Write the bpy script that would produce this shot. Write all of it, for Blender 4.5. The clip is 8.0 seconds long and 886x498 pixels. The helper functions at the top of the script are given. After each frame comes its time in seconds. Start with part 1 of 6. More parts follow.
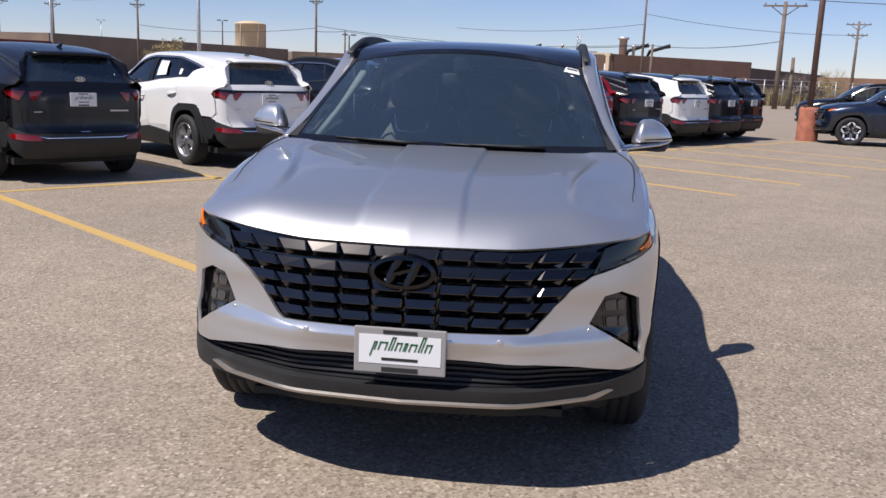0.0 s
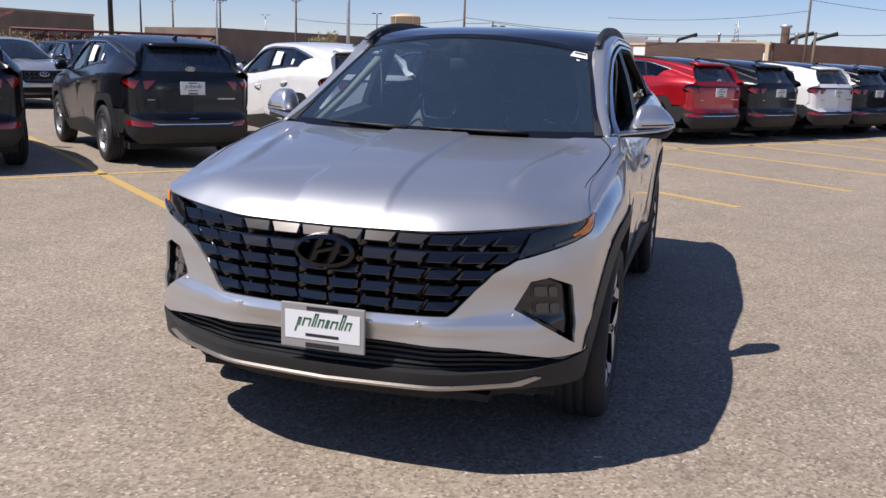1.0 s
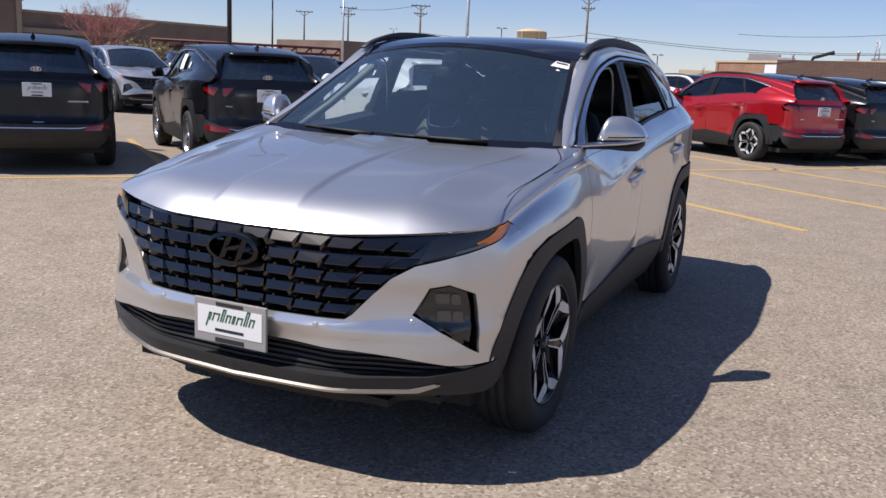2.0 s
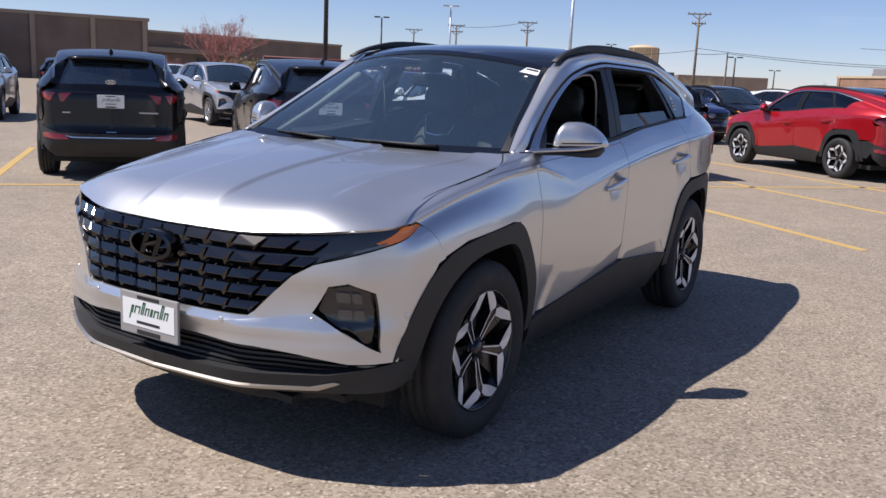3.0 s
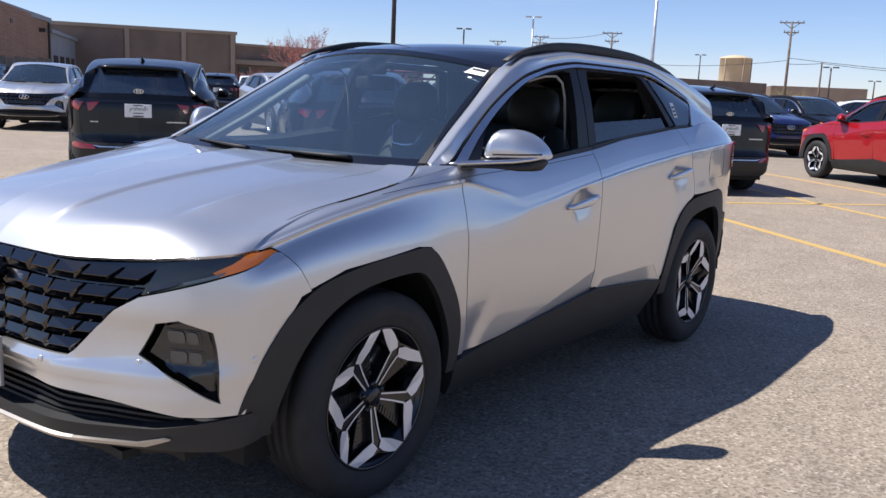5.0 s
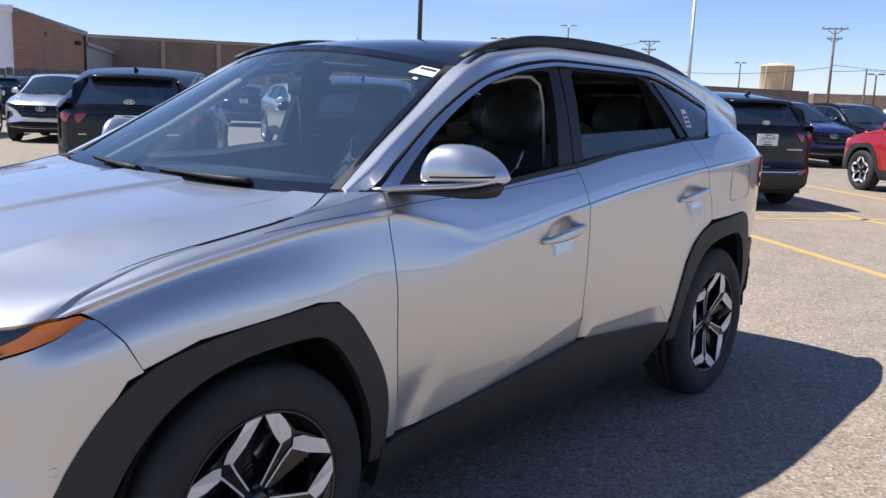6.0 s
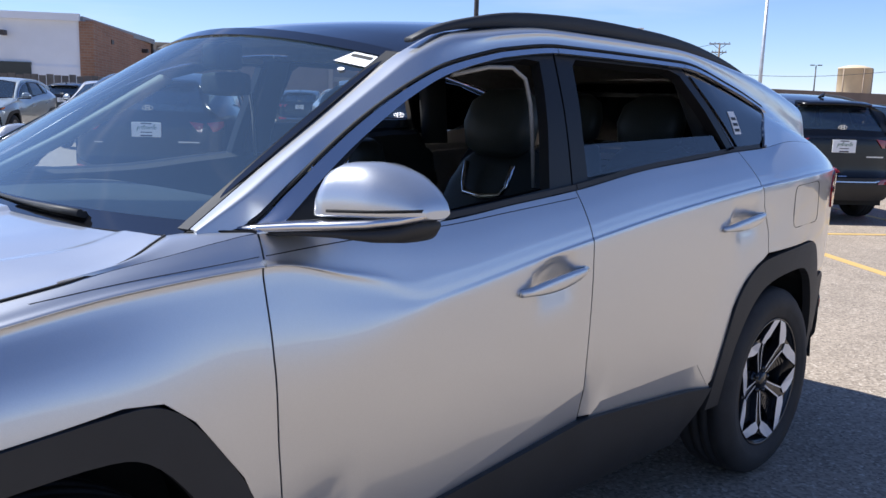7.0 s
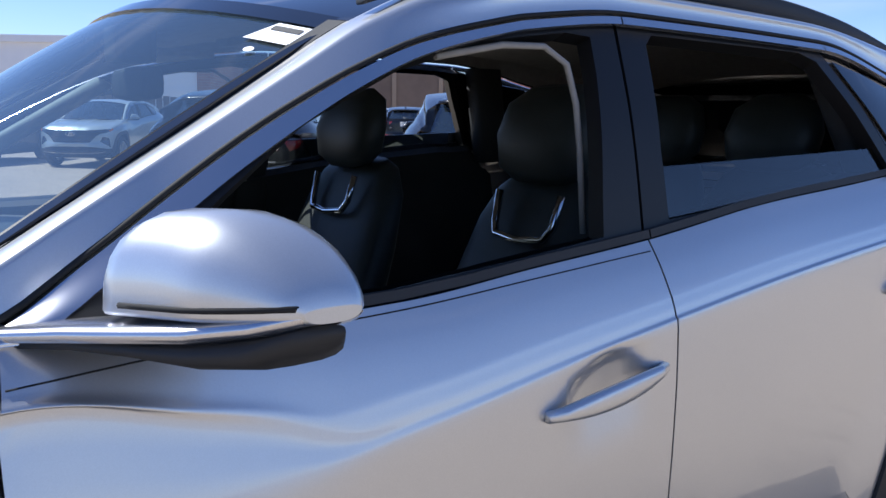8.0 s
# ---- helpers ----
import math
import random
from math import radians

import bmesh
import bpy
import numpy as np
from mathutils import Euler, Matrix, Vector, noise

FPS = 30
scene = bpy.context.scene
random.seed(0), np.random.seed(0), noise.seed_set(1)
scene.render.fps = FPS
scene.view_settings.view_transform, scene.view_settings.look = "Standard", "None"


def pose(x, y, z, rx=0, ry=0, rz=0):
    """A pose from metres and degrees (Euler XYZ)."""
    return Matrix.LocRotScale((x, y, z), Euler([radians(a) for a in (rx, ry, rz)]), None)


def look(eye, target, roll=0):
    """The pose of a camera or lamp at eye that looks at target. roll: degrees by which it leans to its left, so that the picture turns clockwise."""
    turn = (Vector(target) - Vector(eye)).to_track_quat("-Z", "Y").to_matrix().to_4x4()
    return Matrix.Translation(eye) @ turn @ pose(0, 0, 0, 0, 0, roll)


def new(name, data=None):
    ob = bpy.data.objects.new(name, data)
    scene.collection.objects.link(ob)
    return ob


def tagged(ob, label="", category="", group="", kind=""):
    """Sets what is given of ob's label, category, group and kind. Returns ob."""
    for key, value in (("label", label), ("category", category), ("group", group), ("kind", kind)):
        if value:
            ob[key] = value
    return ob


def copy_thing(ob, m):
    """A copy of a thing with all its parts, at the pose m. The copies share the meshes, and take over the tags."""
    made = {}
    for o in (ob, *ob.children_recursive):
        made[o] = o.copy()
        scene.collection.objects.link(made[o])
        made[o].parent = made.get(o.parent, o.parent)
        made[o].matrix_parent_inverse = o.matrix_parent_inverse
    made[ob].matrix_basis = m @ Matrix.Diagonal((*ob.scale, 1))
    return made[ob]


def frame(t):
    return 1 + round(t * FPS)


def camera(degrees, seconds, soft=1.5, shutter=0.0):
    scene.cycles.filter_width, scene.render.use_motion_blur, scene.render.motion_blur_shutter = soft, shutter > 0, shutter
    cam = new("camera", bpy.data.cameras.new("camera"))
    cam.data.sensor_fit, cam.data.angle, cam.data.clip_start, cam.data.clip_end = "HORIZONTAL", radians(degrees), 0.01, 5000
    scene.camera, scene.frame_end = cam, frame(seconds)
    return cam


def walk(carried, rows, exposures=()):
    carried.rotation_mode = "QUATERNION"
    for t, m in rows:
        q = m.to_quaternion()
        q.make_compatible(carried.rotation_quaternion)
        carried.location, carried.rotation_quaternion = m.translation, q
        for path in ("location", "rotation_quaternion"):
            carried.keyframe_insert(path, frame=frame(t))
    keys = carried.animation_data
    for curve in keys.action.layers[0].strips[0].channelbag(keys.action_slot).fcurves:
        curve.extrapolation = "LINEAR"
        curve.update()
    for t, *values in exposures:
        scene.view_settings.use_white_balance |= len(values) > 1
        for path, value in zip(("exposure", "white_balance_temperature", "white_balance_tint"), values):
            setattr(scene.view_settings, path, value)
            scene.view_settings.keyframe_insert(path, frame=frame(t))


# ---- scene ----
cam = camera(53.8, 8.0)
PATH = [
    (0, (0.445, -3.703, 1.461), (0.227, -1.754, 1.066), 2.2),
    (0.5, (0.847, -3.683, 1.479), (0.454, -1.764, 1.074), 2.1),
    (1, (1.202, -3.568, 1.455), (0.652, -1.693, 1.03), 1.9),
    (1.5, (1.559, -3.461, 1.46), (0.88, -1.627, 1.044), 2.5),
    (3, (2.533, -2.985, 1.434), (1.501, -1.314, 1.055), 2.6),
    (3.5, (2.802, -2.91, 1.437), (1.704, -1.278, 1.073), 2.8),
    (4, (2.882, -2.816, 1.424), (1.741, -1.215, 1.061), 2.1),
    (4.5, (2.856, -2.517, 1.42), (1.69, -0.933, 1.053), 2.2),
    (6, (2.567, -1.311, 1.411), (1.302, 0.199, 1.069), 2.1),
    (6.5, (2.43, -0.882, 1.401), (1.126, 0.595, 1.058), 1.5),
    (7, (2.263, -0.463, 1.402), (0.886, 0.948, 1.067), 1.8),
    (7.5, (2.043, -0.069, 1.396), (0.6, 1.28, 1.081), 1.1),
    (8, (1.796, 0.31, 1.378), (0.243, 1.533, 1.073), 0.8),
]
walk(cam, [(t, look(eye, target, roll)) for t, eye, target, roll in PATH], [(0, .20, 6420, 15), (3.5, .32, 6380, 14), (4.5, .46, 6330, 13), (6.5, .68, 6080, 11), (8, .81, 5820, 10)])

# ---- sky, sun ----
SUN = Vector((-0.53, -0.42, 1.0)).normalized()
world = bpy.data.worlds.new("sky")
world.use_nodes = True
scene.world = world
wn = world.node_tree
bg = wn.nodes["Background"]
sky = wn.nodes.new("ShaderNodeTexSky")
sky.sky_type = 'NISHITA'
sky.sun_disc = False
sky.sun_elevation = math.asin(SUN.z)
sky.sun_rotation = math.atan2(SUN.x, SUN.y) % (2 * math.pi)
sky.altitude = 1500
sky.air_density, sky.dust_density, sky.ozone_density = 1.0, 0.15, 4.0
# thin high cloud streaks
tc = wn.nodes.new("ShaderNodeTexCoord")
mp = wn.nodes.new("ShaderNodeMapping")
mp.inputs["Scale"].default_value = (1.2, 1.2, 9.0)
cl = wn.nodes.new("ShaderNodeTexNoise")
cl.inputs["Scale"].default_value = 2.2
cl.inputs["Detail"].default_value = 7
cr = wn.nodes.new("ShaderNodeMapRange")
cr.inputs[1].default_value, cr.inputs[2].default_value = 0.56, 0.85
cr.inputs[3].default_value, cr.inputs[4].default_value = 0.0, 0.35
mx = wn.nodes.new("ShaderNodeMix")
mx.data_type = 'RGBA'
mx.inputs["B"].default_value = (7.5, 7.8, 8.2, 1)
wn.links.new(tc.outputs["Generated"], mp.inputs["Vector"])
wn.links.new(mp.outputs[0], cl.inputs["Vector"])
wn.links.new(cl.outputs["Fac"], cr.inputs[0])
wn.links.new(cr.outputs[0], mx.inputs["Factor"])
wn.links.new(sky.outputs[0], mx.inputs["A"])
hue = wn.nodes.new("ShaderNodeMix")
hue.data_type, hue.blend_type = 'RGBA', 'MULTIPLY'
hue.inputs["Factor"].default_value = 1.0
hue.inputs["B"].default_value = (0.97, 0.94, 1.06, 1)
wn.links.new(mx.outputs["Result"], hue.inputs["A"])
wn.links.new(hue.outputs["Result"], bg.inputs["Color"])
bg.inputs["Strength"].default_value = 0.088

sun_data = bpy.data.lights.new("sun", 'SUN')
sun_data.energy, sun_data.angle, sun_data.color = 5.0, radians(0.53), (1.0, 0.95, 0.87)
sun = new("sun", sun_data)
sun.matrix_world = look(SUN * 60, (0, 0, 0))

# ---- materials ----


def material(name, colour, rough=0.5, metal=0.0, coat=0.0, spec=0.5):
    m = bpy.data.materials.new(name)
    m.use_nodes = True
    p = m.node_tree.nodes["Principled BSDF"]
    p.inputs["Base Color"].default_value = (*colour, 1)
    p.inputs["Roughness"].default_value = rough
    p.inputs["Metallic"].default_value = metal
    p.inputs["Coat Weight"].default_value = coat
    p.inputs["Coat Roughness"].default_value = 0.03
    p.inputs["Specular IOR Level"].default_value = spec
    return m


def node(m, kind, **values):
    n = m.node_tree.nodes.new(kind)
    for k, v in values.items():
        n.inputs[k.replace("_", " ")].default_value = v
    return n


def wire(m, a, b):
    m.node_tree.links.new(a, b)


def bsdf(m):
    return m.node_tree.nodes["Principled BSDF"]


def ramp(m, fac, stops):
    r = m.node_tree.nodes.new("ShaderNodeValToRGB")
    e = r.color_ramp.elements
    while len(e) < len(stops):
        e.new(0.5)
    for el, (pos, c) in zip(e, stops):
        el.position, el.color = pos, (*c, 1)
    wire(m, fac, r.inputs[0])
    return r.outputs[0]


def coords(m, kind="Object", scale=None):
    c = m.node_tree.nodes.new("ShaderNodeTexCoord").outputs[kind]
    if scale:
        q = m.node_tree.nodes.new("ShaderNodeMapping")
        q.inputs["Scale"].default_value = scale
        wire(m, c, q.inputs["Vector"])
        c = q.outputs[0]
    return c


def noise_tex(m, scale, detail=4, rough=0.55, where=None):
    n = node(m, "ShaderNodeTexNoise", Scale=scale, Detail=detail, Roughness=rough)
    wire(m, where or coords(m), n.inputs["Vector"])
    return n.outputs["Fac"]


def mixed(m, fac, a, b, mode='MIX'):
    n = m.node_tree.nodes.new("ShaderNodeMix")
    n.data_type, n.blend_type = 'RGBA', mode
    for key, v in (("Factor", fac), ("A", a), ("B", b)):
        sock = next(i for i in n.inputs if i.name == key and (i.type == 'RGBA' or key == "Factor") and i.enabled)
        if isinstance(v, (int, float)):
            sock.default_value = v
        elif isinstance(v, tuple):
            sock.default_value = (*v, 1)
        else:
            wire(m, v, sock)
    return next(o for o in n.outputs if o.type == 'RGBA' and o.enabled)


def bump(m, height, strength=0.3, distance=0.01):
    b = node(m, "ShaderNodeBump", Strength=strength, Distance=distance)
    wire(m, height, b.inputs["Height"])
    wire(m, b.outputs[0], bsdf(m).inputs["Normal"])


def vary(m, scale, amount, colour):
    """Lighter and darker patches of a colour, and a little change of roughness."""
    f = noise_tex(m, scale, 6)
    lo = tuple(c * (1 - amount) for c in colour)
    hi = tuple(min(1, c * (1 + amount)) for c in colour)
    wire(m, ramp(m, f, [(0.3, lo), (0.7, hi)]), bsdf(m).inputs["Base Color"])
    return m


def paint(name, colour, metal, rough=0.32, coat=1.0):
    m = material(name, colour, rough, metal, coat)
    f = node(m, "ShaderNodeTexVoronoi", Scale=900.0)
    wire(m, coords(m), f.inputs["Vector"])
    flake = ramp(m, f.outputs["Color"], [(0.0, tuple(c * 0.96 for c in colour)), (1.0, tuple(min(1, c * 1.03) for c in colour))])
    sheen = noise_tex(m, 3.0, 8, 0.65)
    wire(m, flake, bsdf(m).inputs["Base Color"])
    r = node(m, "ShaderNodeMapRange")
    r.inputs[3].default_value, r.inputs[4].default_value = rough - 0.015, rough + 0.02
    wire(m, sheen, r.inputs[0])
    wire(m, r.outputs[0], bsdf(m).inputs["Roughness"])
    return m


def thin_glass(name, tint, gloss=1.0, sheen=0.0):
    m = bpy.data.materials.new(name)
    m.use_nodes = True
    t = m.node_tree
    t.nodes.clear()
    out = t.nodes.new("ShaderNodeOutputMaterial")
    mix = t.nodes.new("ShaderNodeMixShader")
    fr = t.nodes.new("ShaderNodeFresnel")
    fr.inputs["IOR"].default_value = 1.72
    tr = t.nodes.new("ShaderNodeBsdfTransparent")
    tr.inputs["Color"].default_value = (*tint, 1)
    gl = t.nodes.new("ShaderNodeBsdfGlossy")
    gl.inputs["Roughness"].default_value = 0.015
    gl.inputs["Color"].default_value = (gloss, gloss, gloss, 1)
    t.links.new(fr.outputs[0], mix.inputs[0])
    t.links.new(tr.outputs[0], mix.inputs[1])
    t.links.new(gl.outputs[0], mix.inputs[2])
    t.links.new(mix.outputs[0], out.inputs[0])
    if sheen:
        # a pale blue diffuse layer that paints sky reflection and haze onto the glass
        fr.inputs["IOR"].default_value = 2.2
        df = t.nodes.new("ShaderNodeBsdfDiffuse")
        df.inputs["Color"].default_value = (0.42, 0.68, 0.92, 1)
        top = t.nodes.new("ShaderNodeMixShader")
        top.inputs[0].default_value = sheen
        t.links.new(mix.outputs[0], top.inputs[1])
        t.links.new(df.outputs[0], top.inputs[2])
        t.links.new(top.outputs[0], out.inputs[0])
    return m


SILVER = paint("silver paint", (0.60, 0.61, 0.625), 0.84, 0.35)
bsdf(SILVER).inputs["Coat IOR"].default_value = 1.6
WHITE = paint("white paint", (0.80, 0.80, 0.79), 0.0, 0.35)
GREY = paint("dark grey paint", (0.010, 0.011, 0.014), 0.3, 0.25, 0.3)
BLACK = paint("black paint", (0.003, 0.003, 0.004), 0.0, 0.22, 0.0)
RED = paint("red paint", (0.44, 0.007, 0.014), 0.45, 0.33)
BLUE = paint("blue paint", (0.015, 0.02, 0.10), 0.5, 0.3)
NAVY = paint("dark blue paint", (0.01, 0.016, 0.04), 0.5, 0.3)
PALE = paint("light silver paint", (0.55, 0.56, 0.57), 0.7, 0.33)
MIST = paint("pale blue-grey paint", (0.36, 0.41, 0.43), 0.4, 0.33)
BRONZE = paint("silver skid paint", (0.42, 0.39, 0.36), 0.8, 0.35)
PLASTIC = vary(material("black grained plastic", (0.016, 0.0165, 0.018), 0.58), 6, 0.2, (0.016, 0.0165, 0.018))
bump(PLASTIC, noise_tex(PLASTIC, 700, 2), 0.15, 0.002)
FRAMEBLACK = material("satin black window frame", (0.008, 0.008, 0.009), 0.42, 0.0, 0.0, 0.35)
PIANO = material("gloss black", (0.006, 0.006, 0.007), 0.08, 0.0, 0.6)
DARK = material("dark cavity", (0.01, 0.01, 0.01), 0.8)
RUBBER = vary(material("tyre rubber", (0.018, 0.018, 0.019), 0.75), 14, 0.3, (0.018, 0.018, 0.019))
CHROME = material("chrome", (0.72, 0.72, 0.74), 0.12, 1.0)
SATIN = material("satin chrome", (0.6, 0.6, 0.63), 0.25, 1.0)
DARKCHROME = material("dark chrome", (0.092, 0.086, 0.082), 0.17, 1.0)
BADGE = material("black chrome badge", (0.045, 0.046, 0.05), 0.2, 1.0)
DASH = vary(material("soft dash plastic", (0.05, 0.052, 0.052), 0.6), 5, 0.2, (0.05, 0.052, 0.052))
MACHINED = material("machined alloy", (0.74, 0.74, 0.76), 0.38, 0.45)
ALLOY = material("silver alloy", (0.5, 0.5, 0.52), 0.3, 0.8)
RIMBLACK = material("gloss black alloy", (0.012, 0.012, 0.014), 0.25, 0.2, 0.4)
STEEL = vary(material("brake steel", (0.35, 0.34, 0.33), 0.4, 0.9), 30, 0.2, (0.35, 0.34, 0.33))
AMBER = material("amber lens", (0.85, 0.20, 0.01), 0.15, 0.0, 0.4)
REDLENS = material("red lens", (0.24, 0.004, 0.006), 0.1, 0.0, 0.8)
LAMP = material("lamp inside", (0.02, 0.021, 0.024), 0.12, 0.3, 0.8)
LENS = material("clear lens", (0.09, 0.095, 0.105), 0.08, 0.7, 0.8)
GLOSSLENS = material("smoked lamp glass", (0.03, 0.033, 0.038), 0.06, 0.5, 1.0)
MIRROR = material("mirror glass", (0.85, 0.86, 0.88), 0.01, 1.0)
GLASS = thin_glass("clear glass", (0.60, 0.70, 0.72), sheen=0.028)
TINT = thin_glass("privacy glass", (0.07, 0.08, 0.085))
REARGLASS = thin_glass("rear glass", (0.62, 0.68, 0.67), sheen=0.02)
SIDEGLASS = thin_glass("side glass", (0.5, 0.55, 0.54))
LEATHER = vary(material("black leather", (0.034, 0.040, 0.036), 0.5), 9, 0.25, (0.034, 0.040, 0.036))
bump(LEATHER, noise_tex(LEATHER, 350, 3), 0.2, 0.002)
LINING = vary(material("dark cabin plastic", (0.032, 0.033, 0.034), 0.7), 5, 0.2, (0.032, 0.033, 0.034))
HEADLINER = vary(material("grey headliner cloth", (0.30, 0.29, 0.27), 0.9), 40, 0.1, (0.30, 0.29, 0.27))
TRIMPALE = vary(material("pale grey trim cloth", (0.52, 0.51, 0.48), 0.85), 30, 0.08, (0.52, 0.51, 0.48))
PAPER = vary(material("white paper", (0.8, 0.8, 0.79), 0.7), 8, 0.04, (0.8, 0.8, 0.79))
PLATE = material("plate white", (0.78, 0.79, 0.79), 0.4)
PLATEFRAME = material("grey plate frame", (0.30, 0.29, 0.28), 0.5)
INK = material("dark ink", (0.02, 0.02, 0.02), 0.6)
GREEN = material("green ink", (0.03, 0.13, 0.05), 0.6)

ASPHALT = material("worn asphalt", (0.2, 0.18, 0.16), 0.85)
_c = coords(ASPHALT)
_big = noise_tex(ASPHALT, 0.35, 6, 0.6, _c)
_mid = noise_tex(ASPHALT, 2.6, 8, 0.7, _c)
_v = node(ASPHALT, "ShaderNodeTexVoronoi", Scale=80.0)
wire(ASPHALT, _c, _v.inputs["Vector"])
_stone = ramp(ASPHALT, _v.outputs["Color"], [(0.0, (0.15, 0.12, 0.09)), (0.42, (0.31, 0.254, 0.194)), (0.8, (0.41, 0.343, 0.268)), (1.0, (0.64, 0.56, 0.46))])
_patch = ramp(ASPHALT, _big, [(0.3, (0.80, 0.80, 0.81)), (0.7, (1.0, 0.99, 0.97))])
_dirt = ramp(ASPHALT, _mid, [(0.32, (0.82, 0.82, 0.82)), (0.62, (1.0, 1.0, 1.0))])
_a = mixed(ASPHALT, 1.0, _stone, _patch, 'MULTIPLY')
wire(ASPHALT, mixed(ASPHALT, 1.0, _a, _dirt, 'MULTIPLY'), bsdf(ASPHALT).inputs["Base Color"])
bump(ASPHALT, _v.outputs["Distance"], 0.35, 0.004)

YELLOW = material("worn yellow road paint", (0.6, 0.36, 0.06), 0.7)
_w = noise_tex(YELLOW, 30, 8, 0.75)
_w2 = noise_tex(YELLOW, 1.3, 4)
_y = ramp(YELLOW, _w, [(0.30, (0.25, 0.215, 0.17)), (0.44, (0.56, 0.36, 0.10))])
wire(YELLOW, mixed(YELLOW, _w2, _y, (0.45, 0.31, 0.12)), bsdf(YELLOW).inputs["Base Color"])


def brick_material(name, a, b, mortar):
    m = material(name, a, 0.85)
    t = node(m, "ShaderNodeTexBrick", Scale=1.0, Mortar_Size=0.012)
    t.inputs["Color1"].default_value, t.inputs["Color2"].default_value, t.inputs["Mortar"].default_value = (*a, 1), (*b, 1), (*mortar, 1)
    t.inputs["Brick Width"].default_value, t.inputs["Row Height"].default_value = 0.42, 0.14
    c = coords(m)
    sep = m.node_tree.nodes.new("ShaderNodeSeparateXYZ")
    com = m.node_tree.nodes.new("ShaderNodeCombineXYZ")
    add = m.node_tree.nodes.new("ShaderNodeMath")
    wire(m, c, sep.inputs[0])
    wire(m, sep.outputs[0], add.inputs[0])
    wire(m, sep.outputs[1], add.inputs[1])
    wire(m, add.outputs[0], com.inputs[0])
    wire(m, sep.outputs[2], com.inputs[1])
    wire(m, com.outputs[0], t.inputs["Vector"])
    st = ramp(m, noise_tex(m, 0.4, 6), [(0.3, (0.75, 0.75, 0.75)), (0.7, (1, 1, 1))])
    wire(m, mixed(m, 1.0, t.outputs["Color"], st, 'MULTIPLY'), bsdf(m).inputs["Base Color"])
    return m


ORANGEBRICK = brick_material("orange brick", (0.36, 0.19, 0.115), (0.30, 0.15, 0.09), (0.32, 0.26, 0.2))
DARKBRICK = brick_material("dark brown brick", (0.13, 0.075, 0.055), (0.10, 0.055, 0.042), (0.14, 0.10, 0.08))
BROWNWALL = vary(material("brown wall panels", (0.20, 0.145, 0.11), 0.8), 0.5, 0.15, (0.20, 0.145, 0.11))
GREYWALL = vary(material("grey metal cladding", (0.25, 0.27, 0.29), 0.6), 0.5, 0.1, (0.25, 0.27, 0.29))
WHITEWALL = vary(material("white painted wall", (0.80, 0.81, 0.83), 0.6), 0.4, 0.06, (0.80, 0.81, 0.83))
TANWALL = vary(material("tan wall", (0.50, 0.40, 0.26), 0.8), 0.5, 0.12, (0.50, 0.40, 0.26))
TANTRIM = vary(material("pale tan trim", (0.34, 0.26, 0.19), 0.8), 0.5, 0.1, (0.34, 0.26, 0.19))
WALLGREY = vary(material("mid grey paint", (0.36, 0.36, 0.37), 0.6), 0.5, 0.1, (0.36, 0.36, 0.37))
REDSTEEL = vary(material("dark red steel paint", (0.11, 0.02, 0.022), 0.6), 1, 0.3, (0.11, 0.02, 0.022))
TANK = vary(material("cream tank paint", (0.60, 0.47, 0.30), 0.6), 0.3, 0.12, (0.60, 0.47, 0.30))
WINDOWDARK = material("dark window", (0.02, 0.022, 0.025), 0.15)
SIGNWHITE = material("white sign", (0.75, 0.75, 0.74), 0.5)
WOOD = vary(material("weathered pole wood", (0.16, 0.12, 0.09), 0.85), 3, 0.3, (0.16, 0.12, 0.09))
POLEDARK = vary(material("dark bronze pole paint", (0.05, 0.04, 0.035), 0.5), 3, 0.2, (0.05, 0.04, 0.035))
GALV = vary(material("galvanised steel", (0.55, 0.56, 0.57), 0.45, 0.6), 3, 0.15, (0.55, 0.56, 0.57))
RUST = vary(material("faded red concrete", (0.36, 0.13, 0.08), 0.85), 4, 0.35, (0.36, 0.13, 0.08))
FENCE = vary(material("grey fence boards", (0.16, 0.14, 0.12), 0.85), 3, 0.25, (0.16, 0.14, 0.12))
REDBUSH = vary(material("red bare twigs", (0.36, 0.15, 0.13), 0.8), 2, 0.3, (0.36, 0.15, 0.13))
TANBUSH = vary(material("dry tan twigs", (0.30, 0.24, 0.12), 0.8), 2, 0.3, (0.30, 0.24, 0.12))
GREYBUSH = vary(material("bare grey twigs", (0.16, 0.13, 0.11), 0.8), 2, 0.3, (0.16, 0.13, 0.11))
GRASS = vary(material("dry verge grass", (0.25, 0.2, 0.11), 0.9), 0.8, 0.3, (0.25, 0.2, 0.11))
WIRE = material("black cable", (0.02, 0.02, 0.02), 0.6)

# ---- mesh helpers ----


def part(name, bm, mat, parent=None, label="", smooth=False):
    me = bpy.data.meshes.new(name)
    bm.to_mesh(me)
    bm.free()
    for m in (mat if isinstance(mat, (list, tuple)) else [mat]):
        me.materials.append(m)
    if smooth:
        me.polygons.foreach_set("use_smooth", [True] * len(me.polygons))
    ob = new(name, me)
    if parent:
        ob.parent = parent
    return tagged(ob, label)


def share(name, data, parent, label=""):
    ob = new(name, data)
    ob.parent = parent
    return tagged(ob, label)


